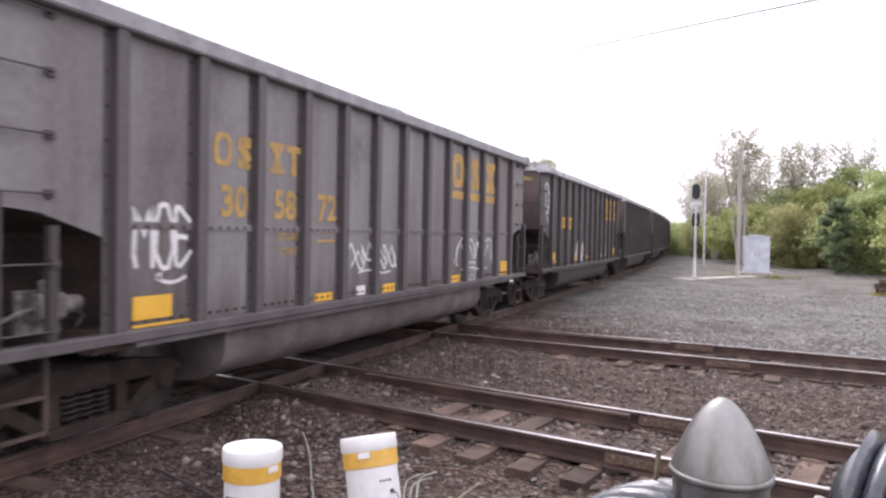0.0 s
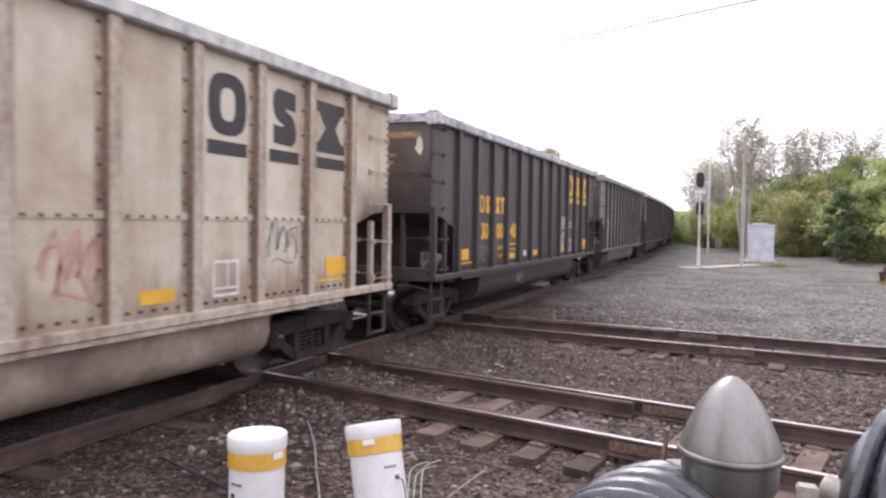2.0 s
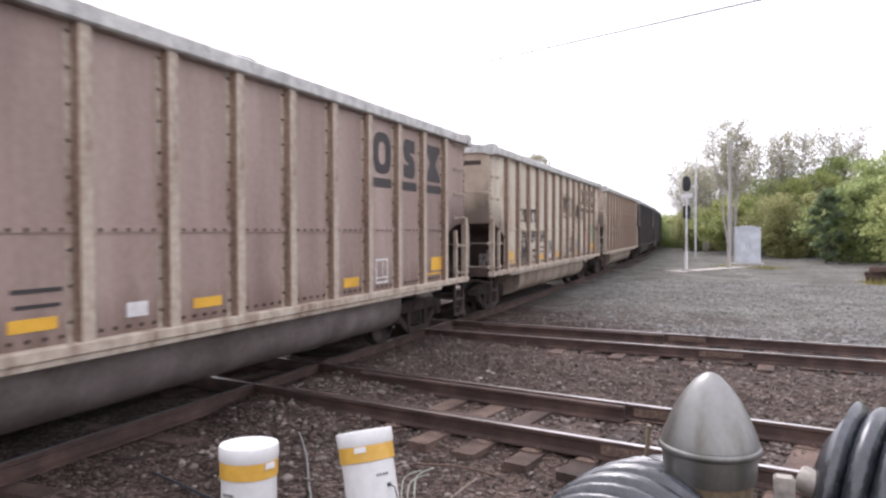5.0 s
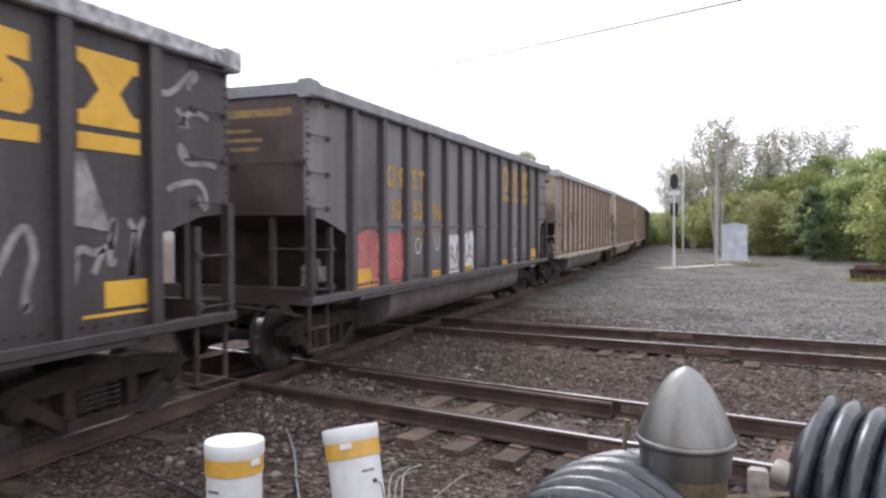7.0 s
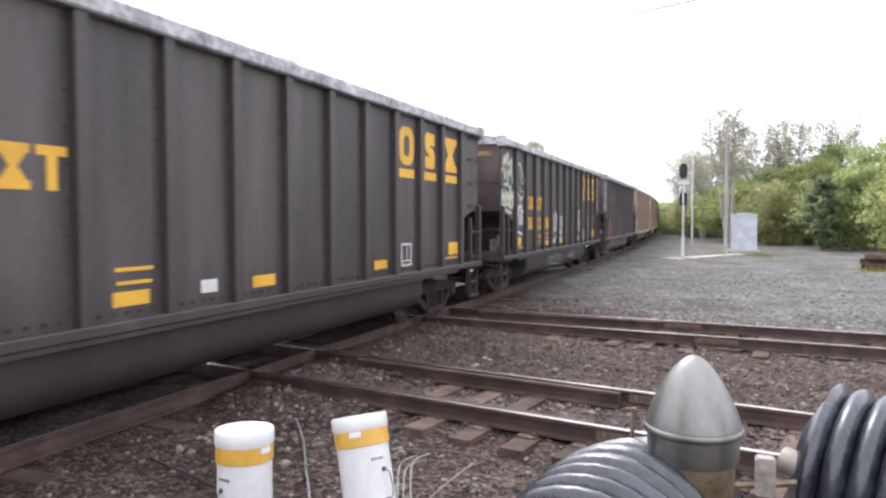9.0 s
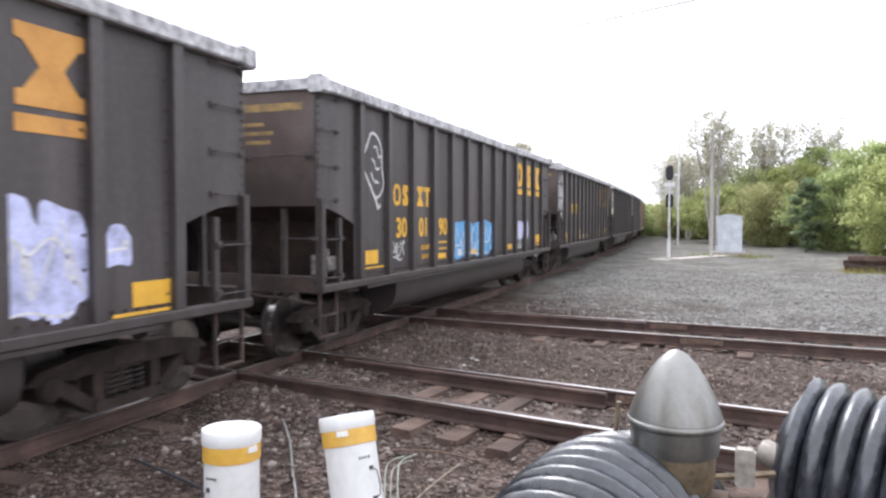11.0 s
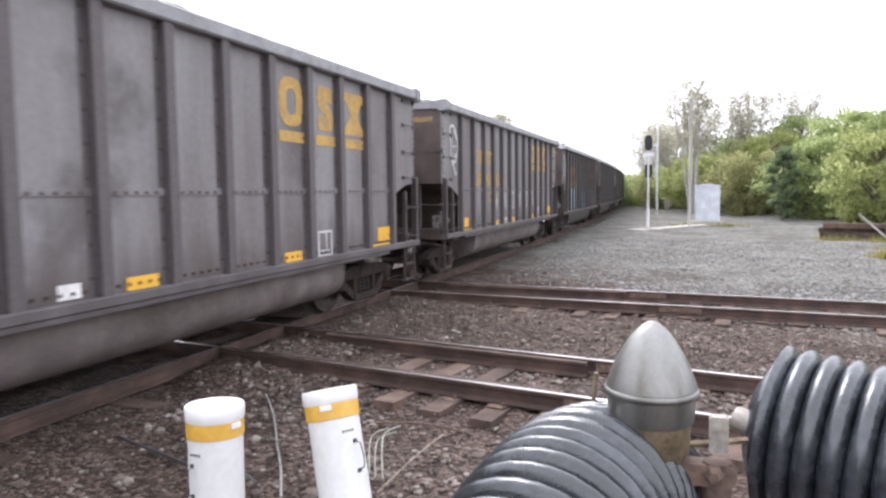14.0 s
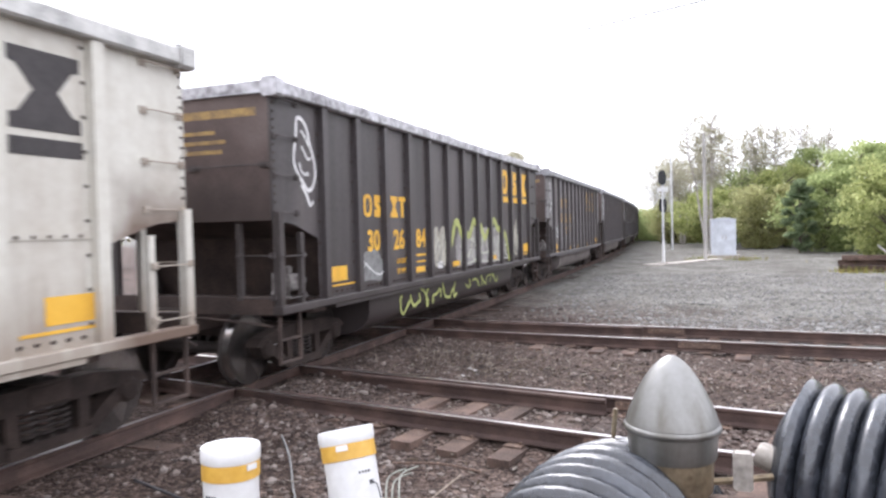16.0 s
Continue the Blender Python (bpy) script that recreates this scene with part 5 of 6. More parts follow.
def corrugated_hose(path, label, pitch=0.0125, r=0.060, cuff=False, deep=0.0105):
    """A ribbed black drain hose along a smooth path of control points."""
    key = [Vector(p) for p in path]
    pts = []
    for i in range(len(key) - 1):
        p0, p1, p2, p3 = key[max(i - 1, 0)], key[i], key[i + 1], key[min(i + 2, len(key) - 1)]
        for s in range(40):
            t = s / 40
            pts.append(0.5 * (2 * p1 + (p2 - p0) * t + (2 * p0 - 5 * p1 + 4 * p2 - p3) * t * t + (3 * p1 - p0 - 3 * p2 + p3) * t ** 3))
    pts.append(key[-1])
    # even steps, twenty to a rib
    out, rad, run, want, k = [pts[0]], [r], 0.0, pitch / 20, 0
    acc = [0.0]
    for a, b_ in zip(pts, pts[1:]):
        acc.append(acc[-1] + (b_ - a).length)
    d = want
    while d < acc[-1]:
        while acc[k + 1] < d:
            k += 1
        f = (d - acc[k]) / (acc[k + 1] - acc[k])
        out.append(pts[k].lerp(pts[k + 1], f))
        ph = 0.5 + 0.5 * math.cos(2 * math.pi * d / pitch)
        rad.append(r - deep * (1 - ph ** 0.3))
        d += want
    t = thing("corrugated_hose", label, "hose", group="corrugated hoses")
    part("ribbed_body", Build().tube(out, rad, 30).mesh("ribbed_body", HOSE, smooth=70), t)
    if cuff:
        d = (key[0] - key[1]).normalized()
        part("end_cuff", Build().turn([(r - 0.006, -0.004), (r - 0.010, 0.004), (r - 0.026, 0.012), (0.012, 0.015)], 32).mesh("end_cuff", HOSE, smooth=50), t, "tapered black end cuff",
             at=Matrix.Translation(key[0]) @ d.to_track_quat("Z", "Y").to_matrix().to_4x4())
    return t


corrugated_hose([(-0.034, 0.475, 1.733), (-0.054, 0.40, 1.744), (-0.074, 0.30, 1.715), (-0.09, 0.22, 1.62), (-0.10, 0.18, 1.45), (-0.10, 0.16, 1.2), (-0.1, 0.15, 0.4), (-0.1, 0.15, -0.25)],
                "black ribbed plastic drain hose bending downwards")
corrugated_hose([(0.062, 0.484, 1.783), (0.127, 0.461, 1.776), (0.195, 0.436, 1.769), (0.268, 0.406, 1.745), (0.320, 0.381, 1.63), (0.33, 0.37, 1.4), (0.33, 0.37, 0.4), (0.33, 0.37, -0.25)],
                "black ribbed plastic drain hose lying sideways", 0.0136, 0.054, True, 0.0085)
thing("hose_collar", "pale grey plastic collar at the end of the hose", "fitting", at=Matrix.Translation((0.043, 0.462, 1.791)) @ Vector((0.064, -0.02, -0.022)).to_track_quat("Z", "Y").to_matrix().to_4x4(),
      mesh=Build().turn([(0.0065, -0.008), (0.008, -0.006), (0.008, 0.02)], 24).mesh("hose_collar", ZINC, smooth=40))

# ---- signal, cabinet, poles ----
def signal_mast():
    t = thing("signal_mast", "silver signal mast with two black signal heads", "railway signal", at=pose(-2.36, 39.4, -0.2))
    part("base", Build().box(-0.25, 0.25, -0.25, 0.25, 0, 0.12).mesh("base", CONCRETE), t)
    part("mast", Build().turn([(0.065, 0.1), (0.055, 4.4)], 14).mesh("mast", MASTPAINT, smooth=40), t)
    part("lower_sleeve", Build().turn([(0.085, 0.1), (0.085, 1.1)], 14).mesh("lower_sleeve", PVC, smooth=40), t, "white painted lower mast")
    for z, wide, back in ((4.55, 0.2, 0.0), (3.1, 0.2, 0.28)):
        o = [(wide * math.cos(a), z + 0.4 * math.copysign(abs(math.sin(a)) ** 0.55, math.sin(a))) for a in [2 * math.pi * i / 20 for i in range(20)]]
        head = part("signal_head", Build().prism(o, -0.16, -0.06).box(-0.12, 0.12, -0.06, 0.2, z - 0.3, z + 0.3).mesh("signal_head", BLACKMETAL), t, "black oval signal backplate", at=pose(0, back, 0))
        for dz in (-0.22, 0.0, 0.22):
            part("hood", Build().turn([(0.09, 0), (0.1, 0.16)], 12).mesh("hood", BLACKMETAL), head, at=pose(0, -0.16, z + dz, 90))
    part("collar", Build().box(-0.28, 0.28, -0.05, 0.05, 3.85, 4.05).mesh("collar", PVC), t)
    return t


signal_mast()


def lattice_mast():
    t = thing("lattice_mast", "thin pale mast beyond the signal", "mast", at=pose(-3.0, 62.0, -0.2))
    part("mast", Build().turn([(0.09, 0), (0.07, 8.3)], 10).mesh("mast", MASTPAINT, smooth=40), t)
    b = Build()
    for k in range(12):
        b.tube([(-0.55, 0, 3.2 + k * 0.2), (-0.15, 0, 3.2 + k * 0.2)], 0.02, 4)
    for x in (-0.55, -0.15):
        b.tube([(x, 0, 3.0), (x, 0, 5.8)], 0.025, 4)
    part("ladder", b.mesh("ladder", MASTPAINT), t)
    part("crossarm", Build().box(-0.7, 0.1, -0.05, 0.05, 5.7, 5.85).mesh("crossarm", MASTPAINT), t)


lattice_mast()


def cabinet():
    t = thing("signal_cabinet", "silver metal equipment cabinet with shallow gabled roof", "cabinet", at=pose(0.66, 45.4, -0.05, 0, 0, 5))
    part("body", Build().box(-0.66, 0.66, -0.55, 0.55, 0.08, 2.12, b=0.0).mesh("body", CABINET), t)
    part("roof", Build().prism([(-0.7, 2.12), (0.7, 2.12), (0.7, 2.17), (0, 2.27), (-0.7, 2.17)], -0.62, 0.62).mesh("roof", CABINET), t)
    for s in (-1, 1):
        d = part("door", Build().box(min(s * 0.02, s * 0.62), max(s * 0.02, s * 0.62), -0.575, -0.55, 0.2, 2.05).mesh("door", CABINET), t)
        part("handle", Build().box(s * 0.1 - 0.02, s * 0.1 + 0.02, -0.6, -0.575, 1.0, 1.2).mesh("handle", ZINC), d)
    part("base", Build().box(-0.85, 0.85, -0.65, 0.65, -0.22, 0.08).mesh("base", CONCRETE), t)


cabinet()
tagged(new("concrete_walk", Build().box(-0.5, 0.5, -4.3, 4.3, -0.3, 0.0, m=pose(-0.9, 42.0, -0.14, 0, 0, -28)).mesh("concrete_walk", CONCRETE)), "pale concrete strip beside the cabinet", "pavement", kind="structure")


def pole_and_wire():
    t = thing("utility_pole", "grey weathered wooden utility pole", "utility pole", at=pose(-0.31, 42.6, -0.3))
    part("pole", Build().turn([(0.105, 0), (0.08, 7.2)], 12).mesh("pole", WOODPOLE, smooth=40), t)
    a, b_ = Vector((-46.0, 74.6, 17.8)), Vector((15.8, 17.7, 9.0))
    pts = [a.lerp(b_, i / 30)  for i in range(31)]
    thing("overhead_wire", "thin grey overhead wire", "wire", mesh=Build().tube(pts, 0.042, 6).mesh("overhead_wire", CABLE))


pole_and_wire()


def tie_pile():
    rng = random.Random(4)
    k = 0
    for x, y, z, turn, tilt in ((6.25, 33.5, -0.07, -16, 0), (6.35, 33.2, -0.07, -12, 0), (6.2, 33.4, 0.15, -14, 0), (6.3, 33.1, 0.36, -12, 0), (8.2, 33.0, -0.05, 8, 0), (8.4, 32.7, 0.15, 12, 3), (7.8, 33.0, 0.34, -20, -6)):
        thing("old_tie", "old rotten railway tie lying in a heap", "railway tie", at=pose(x, y, z, 0, tilt, turn), group="heap of old ties",
              mesh=Build().box(-1.3, 1.3, -0.12, 0.12, -0.1, 0.1).mesh("old_tie", TIE))
    thing("leaning_plank", "pale grey plank leaning on the heap of ties", "plank", at=pose(6.75, 32.5, 0.32, 0, 44, -8),
          mesh=Build().box(-0.8, 0.8, -0.09, 0.09, -0.035, 0.035).mesh("leaning_plank", WOODPOLE))


tie_pile()


# ---- plants ----
def leaves(b, centre, size, count, rng, leaf):
    for _ in range(count):
        while True:
            d = Vector((rng.uniform(-1, 1), rng.uniform(-1, 1), rng.uniform(-1, 1)))
            if d.length < 1:
                break
        d *= 0.55 + 0.45 * rng.random()
        p = Vector(centre) + Vector((d.x * size[0], d.y * size[1], d.z * size[2]))
        s = leaf * rng.uniform(0.6, 1.3)
        u = Vector((rng.uniform(-1, 1), rng.uniform(-1, 1), rng.uniform(-1, 1))).normalized()
        w = u.orthogonal().normalized()
        b.v += [tuple(p - u * s), tuple(p + w * s * 0.55), tuple(p + u * s), tuple(p - w * s * 0.55)]
        k = len(b.v)
        b.f.append((k - 4, k - 3, k - 2, k - 1))
        b.s.append(0)


def tree(name, label, category, at, height, width, leafmat, seed, clumps=26, per=110, leaf=0.22, low=0.15, group="", taper=0.62):
    """A tapered trunk with limbs and a crown of leaf clumps along them."""
    rng = random.Random(seed)
    t = thing(name, label, category, at=at, group=group)
    b, c = Build(), Build()
    b.tube([(0, 0, -0.3), (0.1 * width * rng.uniform(-0.3, 0.3), 0, height * 0.4), (0, 0.05 * width, height * 0.85)], [height * 0.02, height * 0.014, height * 0.004], 7)
    for k in range(clumps):
        h = height * (low + (0.98 - low) * ((k + rng.random()) / clumps))
        spread = width * 0.5 * (1 - taper * max(0, (h / height - 0.45) / 0.55) ** (1.5 if taper > 0.5 else 3)) * (1 if taper > 0.5 else min(1, 0.35 + (h / height - low) * 2.2)) * rng.uniform(0.3, 1.0)
        a = rng.uniform(0, 6.28)
        end = Vector((spread * math.cos(a), spread * math.sin(a), h))
        base = Vector((0, 0, max(0.1, h - spread * rng.uniform(0.5, 1.1))))
        b.tube([base, base.lerp(end, 0.5) + Vector((0, 0, 0.1 * spread)), end], [height * 0.007, height * 0.005, height * 0.0015], 5)
        r = width * rng.uniform(0.10, 0.2)
        leaves(c, end, (r * 1.2, r * 1.2, r * rng.uniform(0.6, 0.95)), per, rng, leaf)
    part("trunk", b.mesh("trunk", BARK), t)
    part("crown", c.mesh("crown", leafmat), t)
    return t


def thin_tree(at, height, width, stems, seed):
    """Several slender upright stems with rising twigs and a thin scatter of small leaves."""
    rng = random.Random(seed)
    t = thing("bare_tree", "thin half-bare tree against the sky", "tree", at=at, group="half-bare trees")
    b, c = Build(), Build()
    for k in range(stems):
        a, lean, tall = 6.28 * (k + rng.random()) / stems, width * rng.uniform(0.12, 0.42), height * rng.uniform(0.82, 1.0)
        key = [Vector((0.15 * math.cos(a), 0.15 * math.sin(a), -0.2))]
        for f in (0.25, 0.5, 0.75, 1.0):
            key.append(Vector((lean * f ** 0.8 * math.cos(a) + rng.uniform(-0.12, 0.12), lean * f ** 0.8 * math.sin(a) + rng.uniform(-0.12, 0.12), tall * f)))
        b.tube(key, [height * r for r in (0.010, 0.0085, 0.0065, 0.0045, 0.0015)], 6)
        for _ in range(40):
            f = rng.uniform(0.4, 1.0) ** 0.8 * 3.999
            i = int(f)
            p = key[i].lerp(key[i + 1], f - i)
            q, reach = rng.uniform(0, 6.28), width * rng.uniform(0.1, 0.3)
            tip = p + Vector((math.cos(q), math.sin(q), rng.uniform(0.2, 1.1))) * reach
            b.tube([p, p.lerp(tip, 0.5) + Vector((0, 0, -0.06 * reach)), tip], [height * 0.0034, height * 0.0026, height * 0.0012], 4)
            r = width * rng.uniform(0.1, 0.2)
            leaves(c, tip, (r, r, r * 1.1), rng.randrange(16, 44), rng, 0.095)
    part("trunk", b.mesh("trunk", PALEBARK), t)
    part("crown", c.mesh("crown", LEAFPALE), t)


def thicket():
    rng = random.Random(21)
    line = [(-16, 150), (-10, 118), (-6.0, 96), (-3, 82), (0.5, 70), (3.5, 62), (6.5, 55), (10, 48), (14, 43), (19, 39), (26, 36), (34, 34), (44, 33)]
    tall = [5, 5, 5.4, 6.4, 7.6, 8.0, 7.9, 7.7, 8.9, 9.4, 9.4, 9.2, 9.0]
    for i, ((x, y), h) in enumerate(zip(line, tall)):
        for row in range(3):
            mat = rng.choice((LEAFGREEN, LEAFYELLOW, LEAFYELLOW)) if row else rng.choice((LEAFGREEN, LEAFYELLOW, LEAFBROWN))
            hh = h * (0.66 if row == 0 else 0.86 if row == 1 else 0.97) * rng.uniform(0.9, 1.1)
            ww = 5.5 * rng.uniform(0.85, 1.15) * (y / 55 if y > 55 else 1)
            tree("bush" if row == 0 else "thicket_tree", "leafy green bush at the edge of the yard" if row == 0 else "leafy yellow-green thicket tree", "bush" if row == 0 else "tree",
                 pose(x + rng.uniform(-1, 1) + row * 2.6, y + row * 3.4, -0.25, 0, 0, rng.uniform(0, 360)), hh, ww, mat, 300 + i * 5 + row, clumps=60, per=170, leaf=0.13, low=0.04, group="thicket behind the yard", taper=0.5)
    tree("dark_evergreen", "dark green evergreen shrub in the thicket", "tree", pose(5.4, 52.0, -0.25), 4.9, 2.0, LEAFDARK, 77, clumps=34, per=150, leaf=0.16, low=0.08)
    for x, y, h, w, stems, seed in ((-0.2, 66, 11.4, 4.6, 5, 78), (2.9, 74, 10.2, 5.0, 4, 79), (5.2, 74, 11.4, 4.6, 4, 81), (-5.2, 84, 8.6, 6.5, 5, 80), (-2.8, 78, 8.8, 5.0, 5, 82), (8.5, 72, 11.0, 5.0, 4, 83)):
        thin_tree(pose(x, y, -0.25), h, w, stems, seed)
    # beyond the train
    for i, (x, y, h) in enumerate(((-28, 69, 12.6), (-31.5, 71, 12.2), (-24.5, 92, 12.2), (-27, 96, 12.4), (-34, 46, 8), (-40, 38, 8), (-36, 20, 7), (-34, 6, 6), (-36, -8, 7), (-30, 88, 11))):
        tree("far_tree", "leafy tree standing beyond the train", "tree", pose(x, y, -0.25), h, 6.5, LEAFPALE, 400 + i, clumps=46, per=90, leaf=0.18, low=0.25, group="trees beyond the train")


thicket()


def tufts():
    rng, b = random.Random(9), Build()
    for cx, cy, n, r in ((5.7, 24.6, 420, 0.62), (5.4, 33.0, 160, 0.8), (6.8, 31.9, 120, 0.8), (8.6, 34, 400, 2.2), (1.6, 44.0, 200, 1.2), (-0.4, 44.4, 120, 0.8), (9.5, 40, 500, 3)):
        for _ in range(n):
            x, y, h = cx + rng.gauss(0, r * 0.5), cy + rng.gauss(0, r * 0.5), rng.uniform(0.1, 0.34) * (1.3 if cy < 25 else 1.0)
            a = rng.uniform(0, 3.14)
            dx, dy = 0.02 * math.cos(a), 0.02 * math.sin(a)
            k = len(b.v)
            b.v += [(x - dx, y - dy, -0.25), (x + dx, y + dy, -0.25), (x + rng.uniform(-0.1, 0.1), y + rng.uniform(-0.1, 0.1), -0.22 + h)]
            b.f.append((k, k + 1, k + 2))
            b.s.append(0)
    tagged(new("grass", b.mesh("grass", GRASS)), "dry yellow-green grass tufts", "grass", kind="stuff")


tufts()


def loose_stones():
    """Loose ballast round the pipes and between the rails."""
    rng, near, yard = random.Random(12), Build(), Build()
    ico = [(0, 0, 1), (0.9, 0, 0.3), (0.28, 0.85, 0.35), (-0.72, 0.52, 0.3), (-0.72, -0.52, 0.35), (0.28, -0.85, 0.3), (0.6, 0.5, -0.5), (-0.3, 0.8, -0.5), (-0.8, 0, -0.5), (-0.3, -0.8, -0.5), (0.6, -0.5, -0.5)]
    tri = [(0, 1, 2), (0, 2, 3), (0, 3, 4), (0, 4, 5), (0, 5, 1), (1, 6, 2), (2, 7, 3), (3, 8, 4), (4, 9, 5), (5, 10, 1), (2, 6, 7), (3, 7, 8), (4, 8, 9), (5, 9, 10), (1, 10, 6)]
    for k_ in range(40000):
        b = near
        if k_ % 5 < 3:
            x, y = rng.uniform(-5.4, 6.5), rng.uniform(-1.5, 9.0)
        elif k_ % 5 == 3:
            x, y = rng.uniform(-5.3, 9.0), rng.uniform(6.0, 17.0)
        else:
            x, y = rng.uniform(-4.5, 13.0), rng.uniform(15.0, 32.0)
        if y + 0.9 * x > 14.5 + rng.uniform(-1.5, 1.0):
            b = yard
        earth = noise.noise((x * 0.55 + 3, y * 0.55, 2)) + 0.5 * noise.noise((x * 1.7, y * 1.7, 8)) - 0.06 * x
        if b == near and y < 9 and earth > 0.12 and rng.random() < 0.72:
            continue
        r = (rng.uniform(0.014, 0.034) if rng.random() < 0.93 else rng.uniform(0.035, 0.06)) * (1 if y < 15 else 1.2)
        z = -0.205 + relief(x, y)
        a, sx, sy, sz = rng.uniform(0, 6.28), r * rng.uniform(0.7, 1.4), r * rng.uniform(0.7, 1.3), r * rng.uniform(0.5, 0.9)
        ca, sa, k = math.cos(a), math.sin(a), len(b.v)
        for p in ico:
            px, py, pz = p[0] * sx * rng.uniform(0.8, 1.2), p[1] * sy * rng.uniform(0.8, 1.2), p[2] * sz
            b.v.append((x + px * ca - py * sa, y + px * sa + py * ca, z + pz))
        b.f += [(k + i, k + j, k + m) for i, j, m in tri]
        b.s += [0] * len(tri)
    tagged(new("loose_stones", near.mesh("loose_stones", STONE)), "loose brown-grey ballast stones", "gravel", kind="stuff")
    tagged(new("yard_stones", yard.mesh("yard_stones", YARDSTONE)), "loose pale grey gravel stones", "gravel", kind="stuff")


def dead_leaves():
    """Leaf litter and broken weed bits strewn over the ballast, thickest between the two crossing tracks."""
    rng, b = random.Random(44), Build()
    for k_ in range(5200):
        if k_ % 3:
            x = rng.uniform(-4.6, 8.5)
            y = 10.2 - 0.13 * x + rng.gauss(0, 0.75)
        else:
            x, y = rng.uniform(-4.8, 5.0), rng.uniform(2.5, 9.0)
        z = -0.195 + relief(x, y) + rng.uniform(0, 0.02)
        u = Vector((rng.uniform(-1, 1), rng.uniform(-1, 1), rng.uniform(-0.35, 0.6))).normalized() * rng.uniform(0.02, 0.065)
        w = u.cross(Vector((rng.uniform(-0.4, 0.4), rng.uniform(-0.4, 0.4), 1))).normalized() * rng.choice((0.004, 0.006, 0.016))
        p, k = Vector((x, y, z)), len(b.v)
        b.v += [tuple(p - u), tuple(p + w), tuple(p + u), tuple(p - w)]
        b.f.append((k, k + 1, k + 2, k + 3))
        b.s.append(0)
    tagged(new("leaf_litter", b.mesh("leaf_litter", LITTER)), "dry leaf litter and weed bits on the ballast", "leaf litter", kind="stuff")


dead_leaves()


loose_stones()


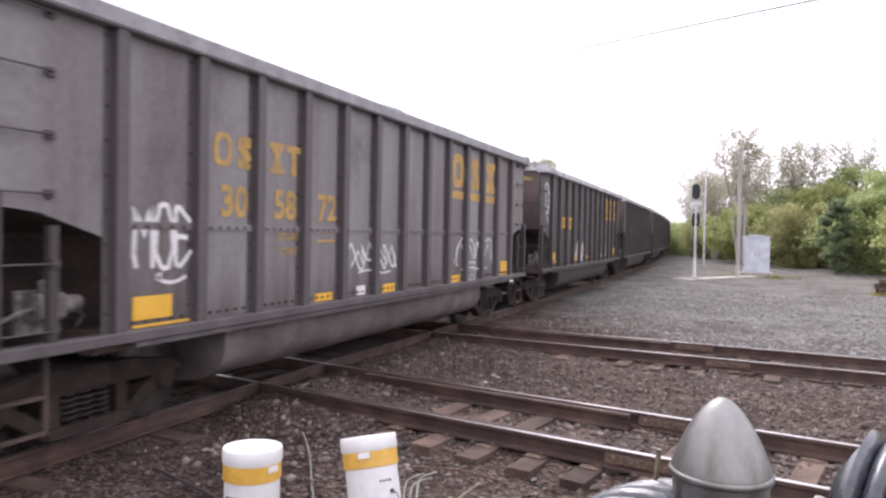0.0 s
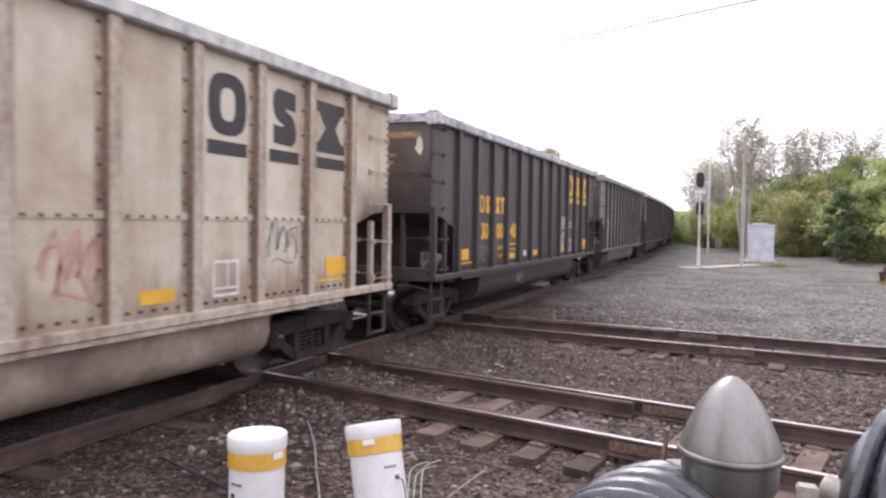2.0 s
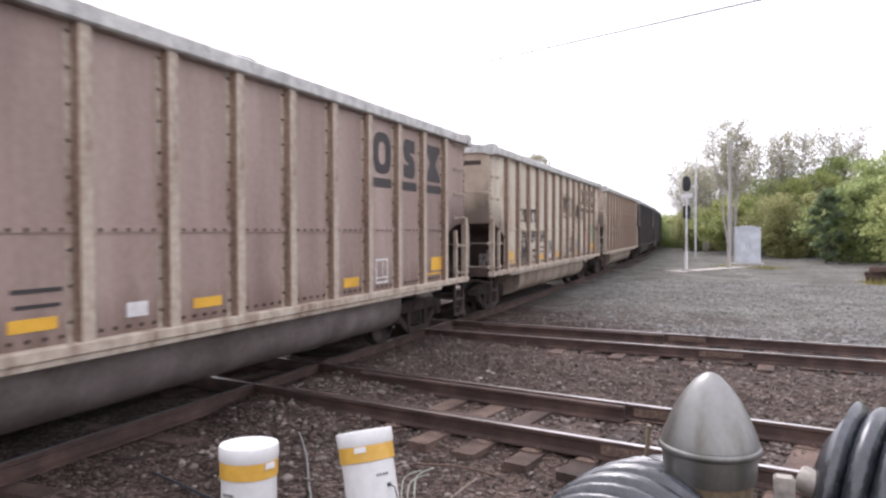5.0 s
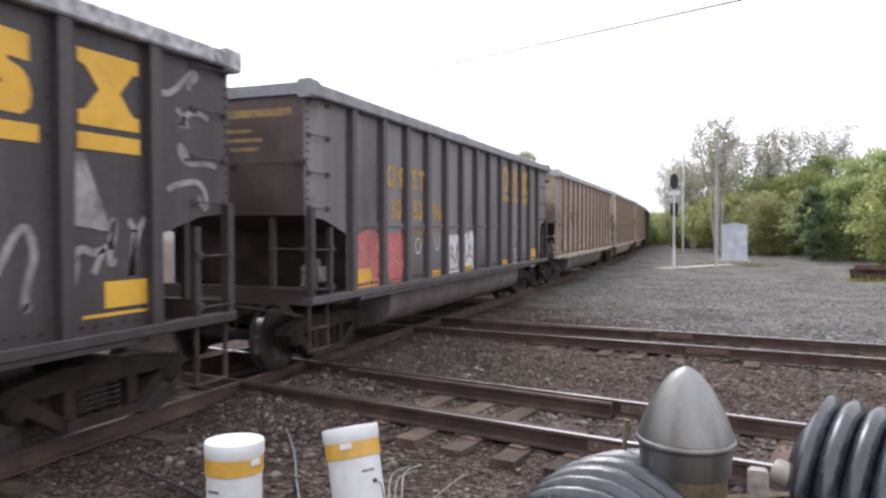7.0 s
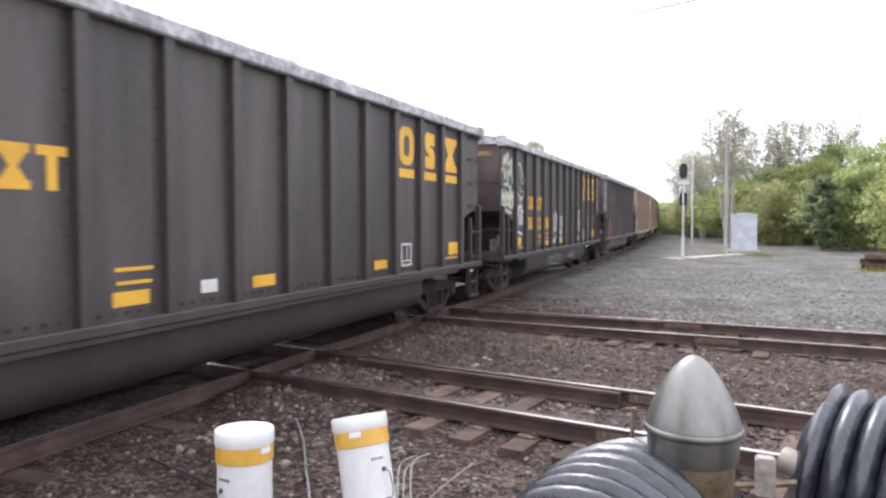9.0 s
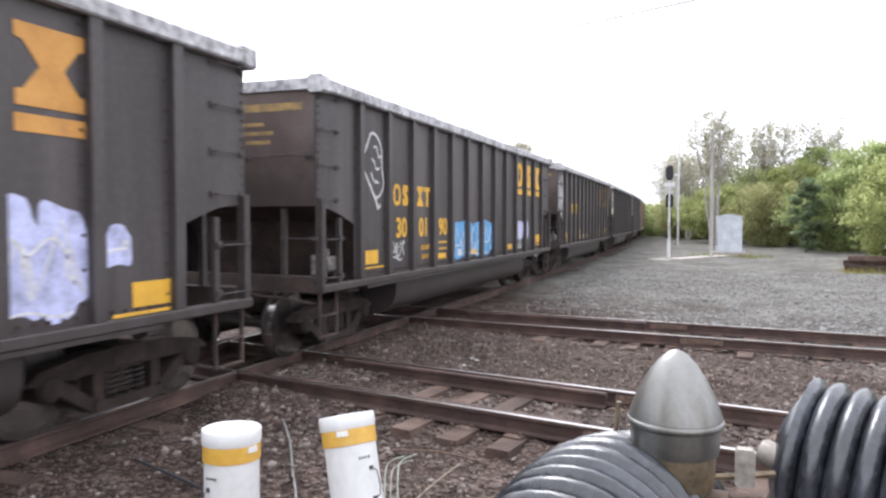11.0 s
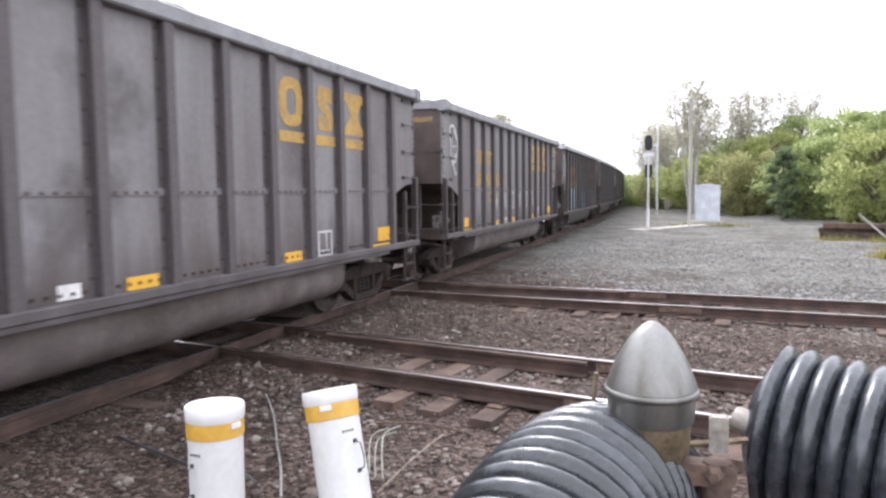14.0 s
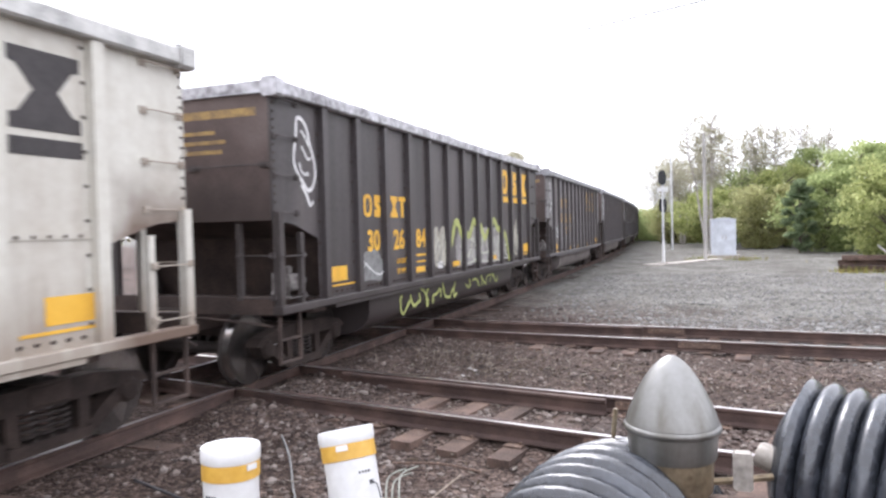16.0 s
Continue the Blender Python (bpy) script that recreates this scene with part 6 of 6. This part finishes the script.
def litter():
    """Cables, sticks and rubbish lying on the ballast by the pipes and between the tracks."""
    def lie(name, label, category, pts, r, mat):
        key, out = [Vector(p) for p in pts], []
        for i in range(len(key) - 1):
            p0, p1, p2, p3 = key[max(i - 1, 0)], key[i], key[i + 1], key[min(i + 2, len(key) - 1)]
            for k in range(8):
                t = k / 8
                out.append(0.5 * (2 * p1 + (p2 - p0) * t + (2 * p0 - 5 * p1 + 4 * p2 - p3) * t * t + (3 * p1 - p0 - 3 * p2 + p3) * t ** 3))
        out.append(key[-1])
        thing(name, label, category, mesh=Build().tube(out, r, 6).mesh(name, mat, smooth=60))

    z = -0.19
    lie("cable", "grey cable lying on the ballast", "cable", [(-4.26, 6.4, z), (-3.75, 5.75, z + 0.02), (-3.3, 5.1, z), (-2.95, 4.6, z + 0.03), (-2.7, 4.2, z)], 0.011, CABLE)
    lie("cable", "black cable half buried in the ballast", "cable", [(-4.75, 4.85, z), (-4.1, 4.6, z + 0.02), (-3.5, 4.4, z), (-2.9, 4.0, z)], 0.013, INK)
    lie("cable", "black cable half buried in the ballast", "cable", [(-4.3, 5.2, z), (-3.6, 4.75, z + 0.02), (-3.0, 4.35, z)], 0.012, INK)
    for k, (dx, dz) in enumerate(((0.0, 0.0), (0.06, 0.06), (-0.05, 0.03))):
        lie("loop_wire", "thin grey-green wire loop standing from the ballast", "wire", [(-2.2 + dx, 4.7, -0.25), (-2.32 + dx, 4.95, -0.13 + dz), (-2.38 + dx, 5.15, -0.06 + dz), (-2.28 + dx, 5.25, -0.02 + dz)], 0.007, WIRE)
    lie("stick", "pale dry stick leaning on the stones", "stick", [(-2.1, 4.5, -0.2), (-2.0, 5.0, -0.1), (-1.95, 5.5, -0.09)], 0.007, STALK)
    lie("stick", "dry brown stick by the rail", "stick", [(-2.75, 5.9, z), (-2.3, 5.95, z + 0.02), (-1.9, 5.9, z)], 0.012, RUST)
    for k in range(2):
        ring = [(-3.05 + (0.26 - 0.05 * k) * math.cos(q), 3.75 + (0.2 - 0.03 * k) * math.sin(q), z + 0.02 + 0.03 * math.sin(2 * q + k)) for q in [2 * math.pi * i / 9 for i in range(8 + k)]]
        lie("loop_wire", "loose brown wire coil on the ballast", "wire", ring, 0.008, STALK)
    rng = random.Random(31)
    for _ in range(26):
        x, y = rng.uniform(-4.2, 3.4), rng.uniform(8.6, 11.4)
        a, l = rng.uniform(0, 6.28), rng.uniform(0.15, 0.45)
        lie("twig", "dry twig on the ballast", "twig", [(x, y, z), (x + 0.5 * l * math.cos(a), y + 0.5 * l * math.sin(a), z + 0.03), (x + l * math.cos(a + 0.3), y + l * math.sin(a + 0.3), z + rng.uniform(0, 0.05))], 0.006, STALK)
    for _ in range(34):
        x, y = -3.5 + rng.gauss(0, 0.75), 10.3 + rng.gauss(0, 0.5)
        lie("dry_stalk", "thin dry weed stalk", "weed", [(x, y, -0.25), (x + rng.uniform(-0.05, 0.05), y, 0.0), (x + rng.uniform(-0.15, 0.15), y, rng.uniform(0.05, 0.2))], 0.0035, STALK)
    for x, y in [(-3.45, 10.2), (-3.3, 10.05)] + [(-3.4 + rng.gauss(0, 0.55), 10.0 + rng.gauss(0, 0.45)) for _ in range(12)]:
        a = rng.uniform(0, 360)
        w = rng.uniform(0.4, 1.0) * 0.6
        p = [(-0.07, -0.04, 0), (0.06, -0.05, 0.03), (0.07, 0.05, -0.01), (-0.05, 0.05, 0.04), (0, 0, 0.05), (0, 0, 0.0)]
        thing("paper_scrap", "crumpled pale scrap lying on the ballast", "litter", at=pose(x, y, -0.175, rng.uniform(-20, 20), 10, a), group="scraps between the tracks",
              mesh=Build().add([(w * u, w * v, w * q) for u, v, q in p], [(0, 1, 4), (1, 2, 4), (2, 3, 4), (3, 0, 4), (1, 0, 5), (2, 1, 5), (3, 2, 5), (0, 3, 5)]).mesh("paper_scrap", WOODPOLE))


litter()


# ---- what moves ----
def motions():
    def travelled(t):
        i = min(int(t * 2), 31)
        a, b_ = TRAVEL[i], TRAVEL[i + 1]
        return a + (b_ - a) * (t * 2 - i)

    for k, car in TRAIN.items():
        rows = []
        for i in range(33):
            t = i * 0.5
            x, y, a = on_line(travelled(t) - MIDDLE[k])
            rows.append((t, pose(x, y, 0, 0, 0, math.degrees(a))))
        walk(car, rows)
    spin = []
    steps = 480
    for i in range(steps + 1):
        t = 16.0 * i / steps
        spin.append((t, -math.degrees((travelled(t) - travelled(0)) / 0.457)))
    for k, car in TRAIN.items():
        for truck in car.children:
            if truck.name.startswith("truck"):
                for w in truck.children:
                    if w.name.startswith("wheelset"):
                        y = w.location.y
                        walk(w, [(t, pose(0, y, 0.457, a)) for t, a in spin])


motions()
